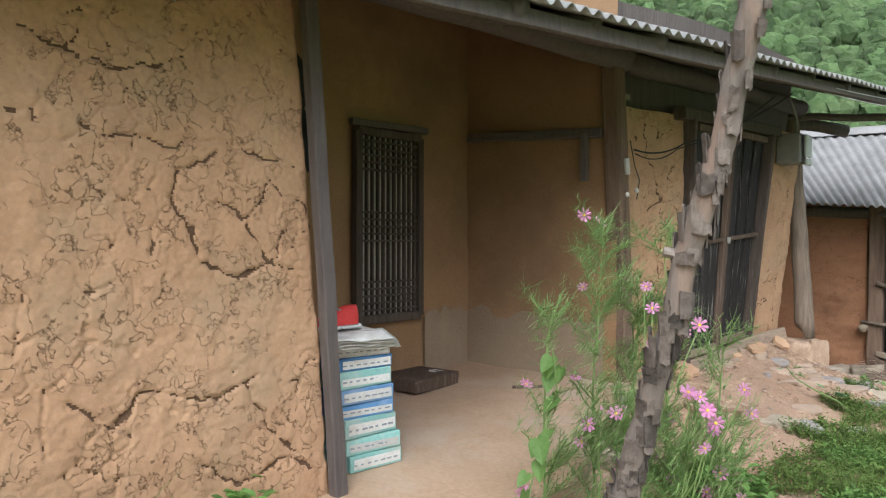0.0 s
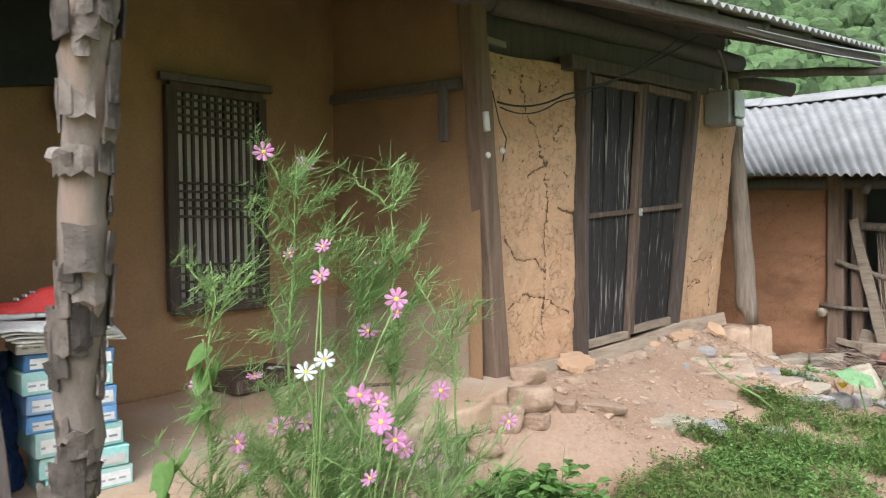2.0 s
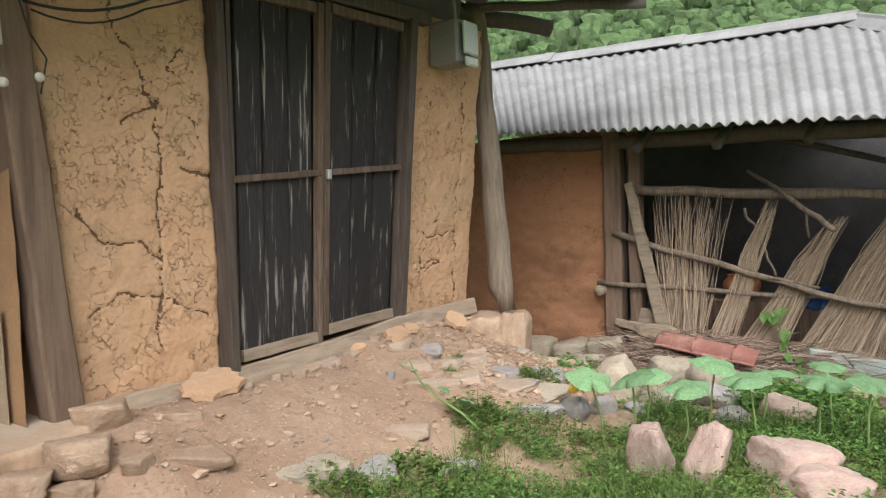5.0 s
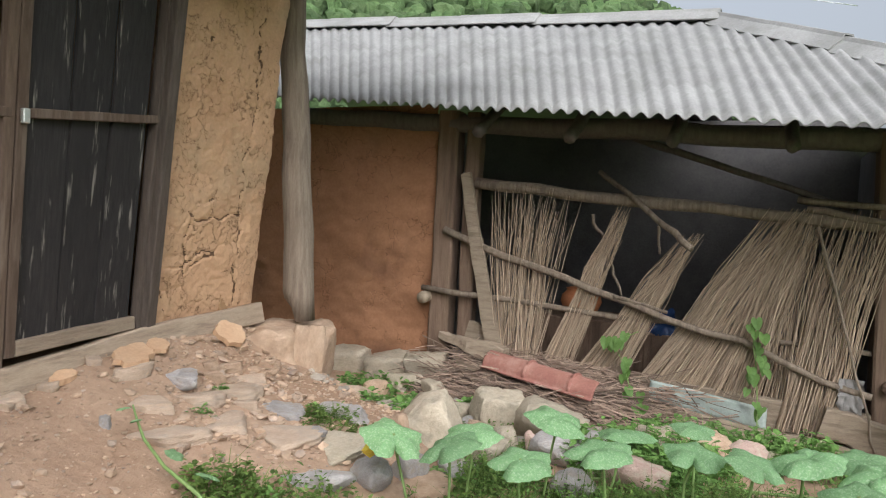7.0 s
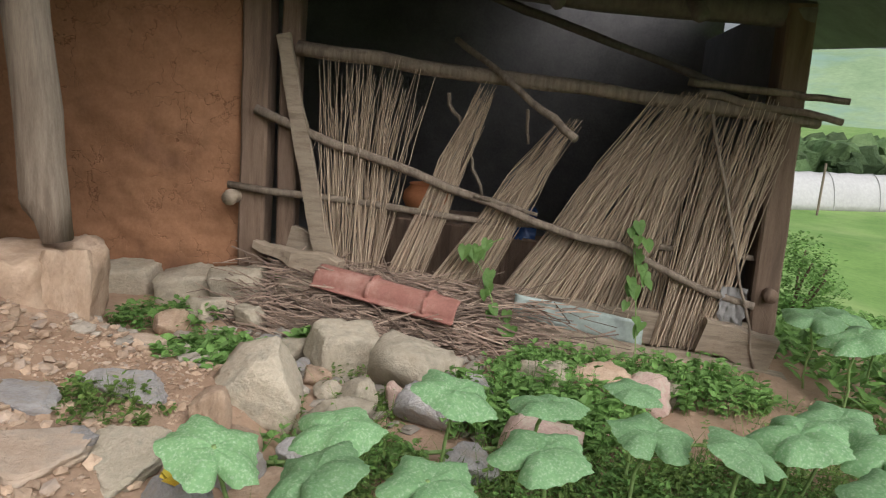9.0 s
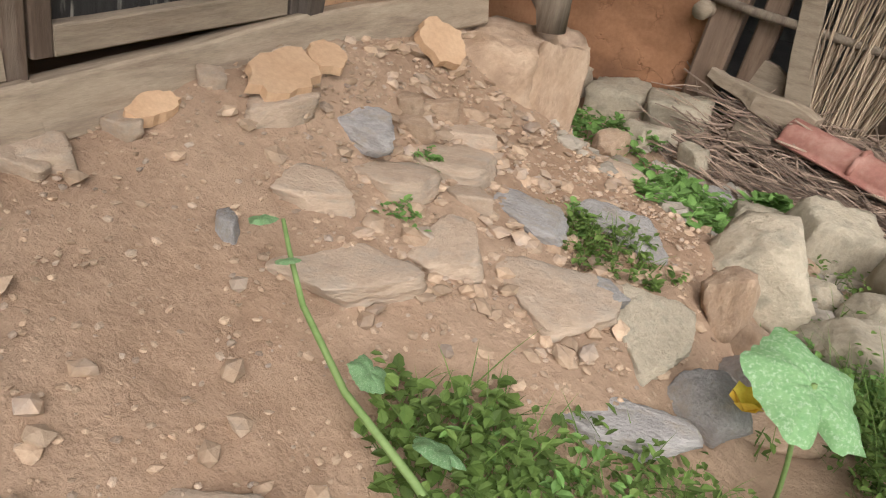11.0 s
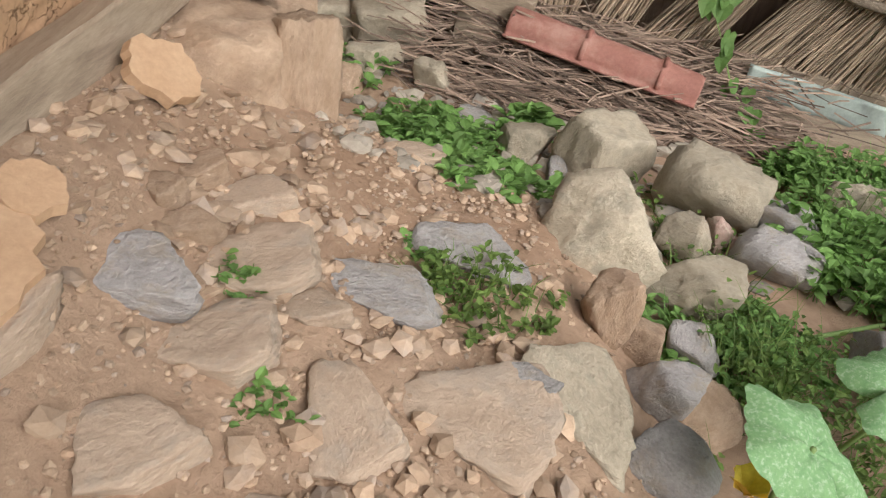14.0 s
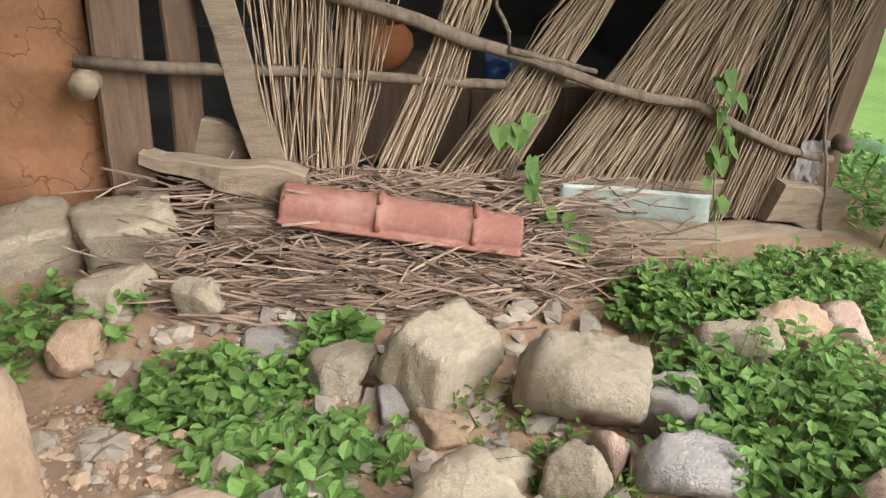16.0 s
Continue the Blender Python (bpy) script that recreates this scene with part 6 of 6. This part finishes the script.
solid("gable_batten", bm, WOOD_DARK, "dark batten along the edge of the gable eave", "batten", smooth=True)
# meter box
mbox = thing("meter_box", "grey electricity meter box with a milky window", "meter box", at=(-2.12, 8.06, 2.36))
bm = bmesh.new()
box(bm, (-2.28, 7.96, 2.38), (-2.04, 8.18, 2.69), 0.003, 0.015)
part("case", bm, METER, mbox)
bm = bmesh.new()
box(bm, (-2.018, 7.99, 2.44), (-1.985, 8.17, 2.67), 0.002, 0.015)
part("window", bm, METER_COVER, mbox, "milky plastic window with a pale rim")
bm = bmesh.new()
box(bm, (-2.018, 8.0, 2.36), (-1.985, 8.16, 2.425), 0.002, 0.012)
part("terminal_cover", bm, METER_COVER, mbox, "pale terminal cover")
bm = bmesh.new()
tube(bm, [(-2.1, 8.05, 2.69), (-2.1, 8.04, 2.85), (-2.15, 8.0, 3.05)], 0.012, 8)
part("conduit", bm, METER, mbox)


def cable(name, pts, r, material, label, sag=0.0):
    bm = bmesh.new()
    pts = [Vector(p) for p in pts]
    out = []
    for a, b in zip(pts, pts[1:]):
        for i in range(8):
            t = i / 8
            out.append(a.lerp(b, t) - Vector((0, 0, sag * 4 * t * (1 - t))))
    out.append(pts[-1])
    tube(bm, out, r, 6)
    solid(name, bm, material, label, "cable", "cables", smooth=True)


cable("black_cable", [(-2.50, 5.22, 2.28), (-2.30, 5.7, 2.36), (-1.75, 6.6, 2.82)], 0.007, WIRE, "slack black cable from the post to the eave", 0.05)
cable("black_cable", [(-2.50, 5.25, 2.25), (-2.36, 5.7, 2.32), (-1.85, 6.5, 2.80)], 0.005, WIRE, "slack black cable from the post to the eave", 0.06)
cable("black_cable", [(-2.52, 5.20, 2.35), (-2.50, 5.24, 2.15), (-2.49, 5.30, 2.05), (-2.50, 5.27, 1.9)], 0.004, WIRE, "thin black wire down the post", 0.0)
cable("white_cable", [(-1.50, 6.6, 2.80), (-1.02, 9.36, 2.96), (1.5, 13.0, 3.4)], 0.0045, WIRE_WHITE, "white cable running under the eave and away", 0.03)
cable("white_cable", [(-1.44, 6.7, 2.84), (-0.99, 9.36, 3.02), (2.0, 13.0, 3.5)], 0.004, WIRE_WHITE, "white cable running under the eave and away", 0.02)
bm = bmesh.new()
tube(bm, [(-1.02, 9.3, 3.0), (-0.98, 9.42, 3.06), (-0.98, 9.46, 3.14)], [0.03, 0.035, 0.02], 9, 0.3)
solid("red_insulator", bm, mat("red_plastic", (0.5, 0.05, 0.03), (0.6, 0.09, 0.06), 8, 0.5, 0.1, 50), "red cable holder at the eave corner", "insulator", smooth=True)
bm = bmesh.new()
tube(bm, [(-2.50, 5.10, 2.20), (-2.49, 5.10, 2.08)], [0.022, 0.022], 10)
solid("fuse_holder", bm, PORCELAIN, "small dusty porcelain fuse holder on the post", "fuse", smooth=True)
for y, zz in ((5.12, 1.93), (5.27, 1.97)):
    bm = bmesh.new()
    bmesh.ops.create_icosphere(bm, subdivisions=2, radius=0.022, matrix=Matrix.Translation((-2.50, y, zz)) @ Matrix.Diagonal((0.7, 1, 1, 1)))
    solid("porcelain_knob", bm, PORCELAIN, "round porcelain wire knob on the post", "insulator", "wire knobs", smooth=True)
cable("white_cable", [(-2.60, 1.62, 2.66), (-2.6, 1.58, 2.55), (-2.61, 1.53, 2.50)], 0.004, WIRE_WHITE, "loose white cord hanging on the wall", 0.0)

# ---- roof ridges ----


def ridge_cap(name, a, b, label, w=0.16):
    a, b = Vector(a), Vector(b)
    bm = bmesh.new()
    s = (b - a).cross(Vector((0, 0, 1))).normalized()
    n = int((b - a).length / 0.9) + 1
    for k in range(n):
        p, q = a.lerp(b, k / n), a.lerp(b, (k + 1.04) / n)
        prof = [(-w, -0.07), (-0.05, 0.02), (-0.035, 0.05), (0.035, 0.05), (0.05, 0.02), (w, -0.07)]
        lift = 0.012 * (k % 2)
        r0 = [bm.verts.new(p + s * x + Vector((0, 0, y + lift))) for x, y in prof]
        r1 = [bm.verts.new(q + s * x * 1.03 + Vector((0, 0, y + 0.008 + lift))) for x, y in prof]
        for j in range(5):
            bm.faces.new((r0[j], r0[j + 1], r1[j + 1], r1[j]))
    o = solid(name, bm, CEMENT, label, "ridge", kind="structure")
    md = o.modifiers.new("thickness", "SOLIDIFY")
    md.thickness = 0.012


ridge_cap("ridge_shed", RA + Vector((0, 0, 0.06)), RB + Vector((0, 0, 0.06)), "cement ridge capping of the shed roof")
ridge_cap("hip_shed", RB + Vector((0, 0, 0.06)), EB + Vector((0, 0, 0.06)), "cement hip capping of the shed roof")

# ---- distance ----


def ridge_height(az):
    """Degrees of elevation of the wooded hill's top by bearing (0 is along +y, minus to -x)."""
    stops = ((-180, 9), (-110, 17), (-60, 21), (-30, 18), (-10, 15), (-1, 12.5), (7, 8), (14, 5.2), (40, 5), (90, 6), (180, 9))
    for (a, e), (b, f) in zip(stops, stops[1:]):
        if a <= az <= b:
            return e + (f - e) * (az - a) / (b - a)
    return 6


bm = bmesh.new()


def hill(u, v):
    az = -120 + u * 130
    a = radians(az)
    dist = 38 + v * 110
    top = math.tan(radians(ridge_height(az))) * 148
    z = -4 + (top + 4) * smooth(v) ** 0.8 * (1 + 0.05 * fbm(u * 9, v * 3))
    return Vector((math.sin(a) * dist, 4 + math.cos(a) * dist, z))


sheet(bm, 80, 30, hill)
solid("hillside", bm, FOREST, "dark slope of the wooded hill", "hill", kind="structure", smooth=True)
woods = random.Random(17)
unit = bmesh.new()
bmesh.ops.create_icosphere(unit, subdivisions=2, radius=1)
clumps = []
for s in range(6):
    clumps.append([v.co * (1 + 0.45 * fbm(v.co.x * 1.7 + s * 9, v.co.y * 1.7, v.co.z * 1.7) + 0.25 * fbm(v.co.x * 5 + s, v.co.y * 5, v.co.z * 5)) for v in unit.verts])
cf = [[v.index for v in f.verts] for f in unit.faces]
unit.free()
vs, fs = [], []
for i in range(11000):
    u, v = woods.random(), woods.random() ** 0.9
    p = hill(u, v)
    s = woods.uniform(0.5, 1.5) * (0.8 + 0.6 * v)
    sx, sz, c = s * woods.uniform(0.8, 1.2), s * woods.uniform(0.8, 1.35), Vector((p.x, p.y, p.z + s * 0.6))
    k = len(vs)
    vs += [Vector((c.x + q.x * sx, c.y + q.y * sx, c.z + q.z * sz)) for q in clumps[i % 6]]
    fs += [[j + k for j in f] for f in cf]
me = bpy.data.meshes.new("woodland")
me.from_pydata(vs, [], fs)
me.materials.append(FOREST)
tagged(new("woodland", me), "dense green woodland on the hill behind the farm", "woodland", kind="stuff")
bm = bmesh.new()


def far_hill(u, v):
    az = -180 + u * 360
    a = radians(az)
    dist = 420 + v * 260
    e = 4.6 + 1.6 * fbm(u * 14, 2) + (3 if az < 0 else 0)
    return Vector((math.sin(a) * dist, math.cos(a) * dist, -8 + (math.tan(radians(e)) * 680 + 8) * smooth(v) * (1 + 0.06 * fbm(u * 30, v * 4))))


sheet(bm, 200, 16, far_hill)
solid("far_hills", bm, FAR_HILL, "pale green hills across the valley with distance haze in their colour", "hill", kind="structure", smooth=True)
# trees along the field edge
vs, fs = [], []
for i in range(900):
    t = woods.random()
    x, y = 8 + t * 34 + woods.gauss(0, 2), 58 + t * 4 + woods.gauss(0, 4)
    s = woods.uniform(0.5, 1.4)
    c = Vector((x, y, -3.7 + woods.uniform(0.2, 2.6)))
    k = len(vs)
    vs += [Vector((c.x + q.x * s, c.y + q.y * s, c.z + q.z * s)) for q in clumps[i % 6]]
    fs += [[j + k for j in f] for f in cf]
me = bpy.data.meshes.new("tree_belt")
me.from_pydata(vs, [], fs)
me.materials.append(FOREST)
tagged(new("tree_belt", me), "belt of dark green trees beyond the field", "woodland", kind="stuff")
# greenhouse
gh = thing("greenhouse", "long white plastic-film greenhouse beyond the field", "greenhouse", at=(12, 44.5, -3.8))
bm = bmesh.new()
sheet(bm, 40, 8, lambda u, v: Vector((11.8 + u * 26, 44.2 + u * 9 + (1 - math.cos(v * math.pi / 2)) * 1.6, -3.85 + 2.0 * math.sin(v * math.pi / 2) + 0.03 * math.sin(u * 120))))
o = part("film", bm, VINYL, gh, "white film cover", True)
md = o.modifiers.new("thickness", "SOLIDIFY")
md.thickness = 0.03
for k in range(9):
    hoop_u = 0.04 + k * 0.115
    bm = bmesh.new()
    tube(bm, [(11.8 + hoop_u * 26, 44.17 + hoop_u * 9 + (1 - math.cos(v * math.pi / 12)) * 1.6, -3.84 + 2.03 * math.sin(v * math.pi / 12)) for v in range(7)], 0.03, 6)
    part("hoop", bm, VINYL, gh)
bm = bmesh.new()
tube(bm, [(16.9, 44.2, -3.9), (16.9, 44.2, -1.1)], 0.06, 8)
solid("utility_post", bm, WOOD_GREY, "thin grey post before the greenhouse", "post")
# shrub right of the shed
shrub = thing("shrub", "rounded green shrub beside the shed", "shrub", at=(2.5, 12.5, -0.9))
bm = bmesh.new()
for k in range(9):
    a = k * 0.7
    tube(bm, limb((2.5, 12.5, -1.0), (2.5 + math.cos(a) * 0.35, 12.5 + math.sin(a) * 0.35, -0.1 + 0.1 * math.sin(k * 2)), 5, 0.05), 0.012, 5)
part("branch_work", bm, WOOD_POST, shrub)
L = Leaves(91)
for _ in range(5200):
    d = Vector((L.r.gauss(0, 1), L.r.gauss(0, 1), L.r.gauss(0, 1))).normalized()
    q = L.r.uniform(0.55, 1.0) * (1 + 0.25 * fbm(d.x * 2.4, d.y * 2.4, d.z * 2.4))
    p = Vector((2.5, 12.5, -0.38)) + Vector((d.x * 0.55, d.y * 0.55, d.z * 0.62)) * q
    L.leaf(p, L.r.uniform(0.035, 0.06), L.r.uniform(0.02, 0.035), L.r.uniform(0, 6.3), L.r.uniform(-0.5, 0.8))
o = new("crown", L.mesh("crown", LEAF))
o.parent = shrub
o.matrix_parent_inverse = Matrix.Translation(-shrub.location)
# field weeds on the slope past the shed
L = Leaves(93)
for _ in range(9000):
    x, y = L.r.uniform(1.5, 6.5), L.r.uniform(8.5, 17)
    z = land_z(x, y) if not (x < 3.15 and y < 10.9) else ground_z(x, y)
    for _ in range(2):
        L.leaf(Vector((x + L.r.gauss(0, 0.03), y + L.r.gauss(0, 0.03), z + L.r.uniform(0, 0.16))), L.r.uniform(0.05, 0.12), L.r.uniform(0.03, 0.07), L.r.uniform(0, 6.3), L.r.uniform(-0.2, 0.8))
tagged(new("field_weeds", L.mesh("field_weeds", LEAF)), "lush green weeds on the slope beyond the shed", "weeds", kind="stuff")
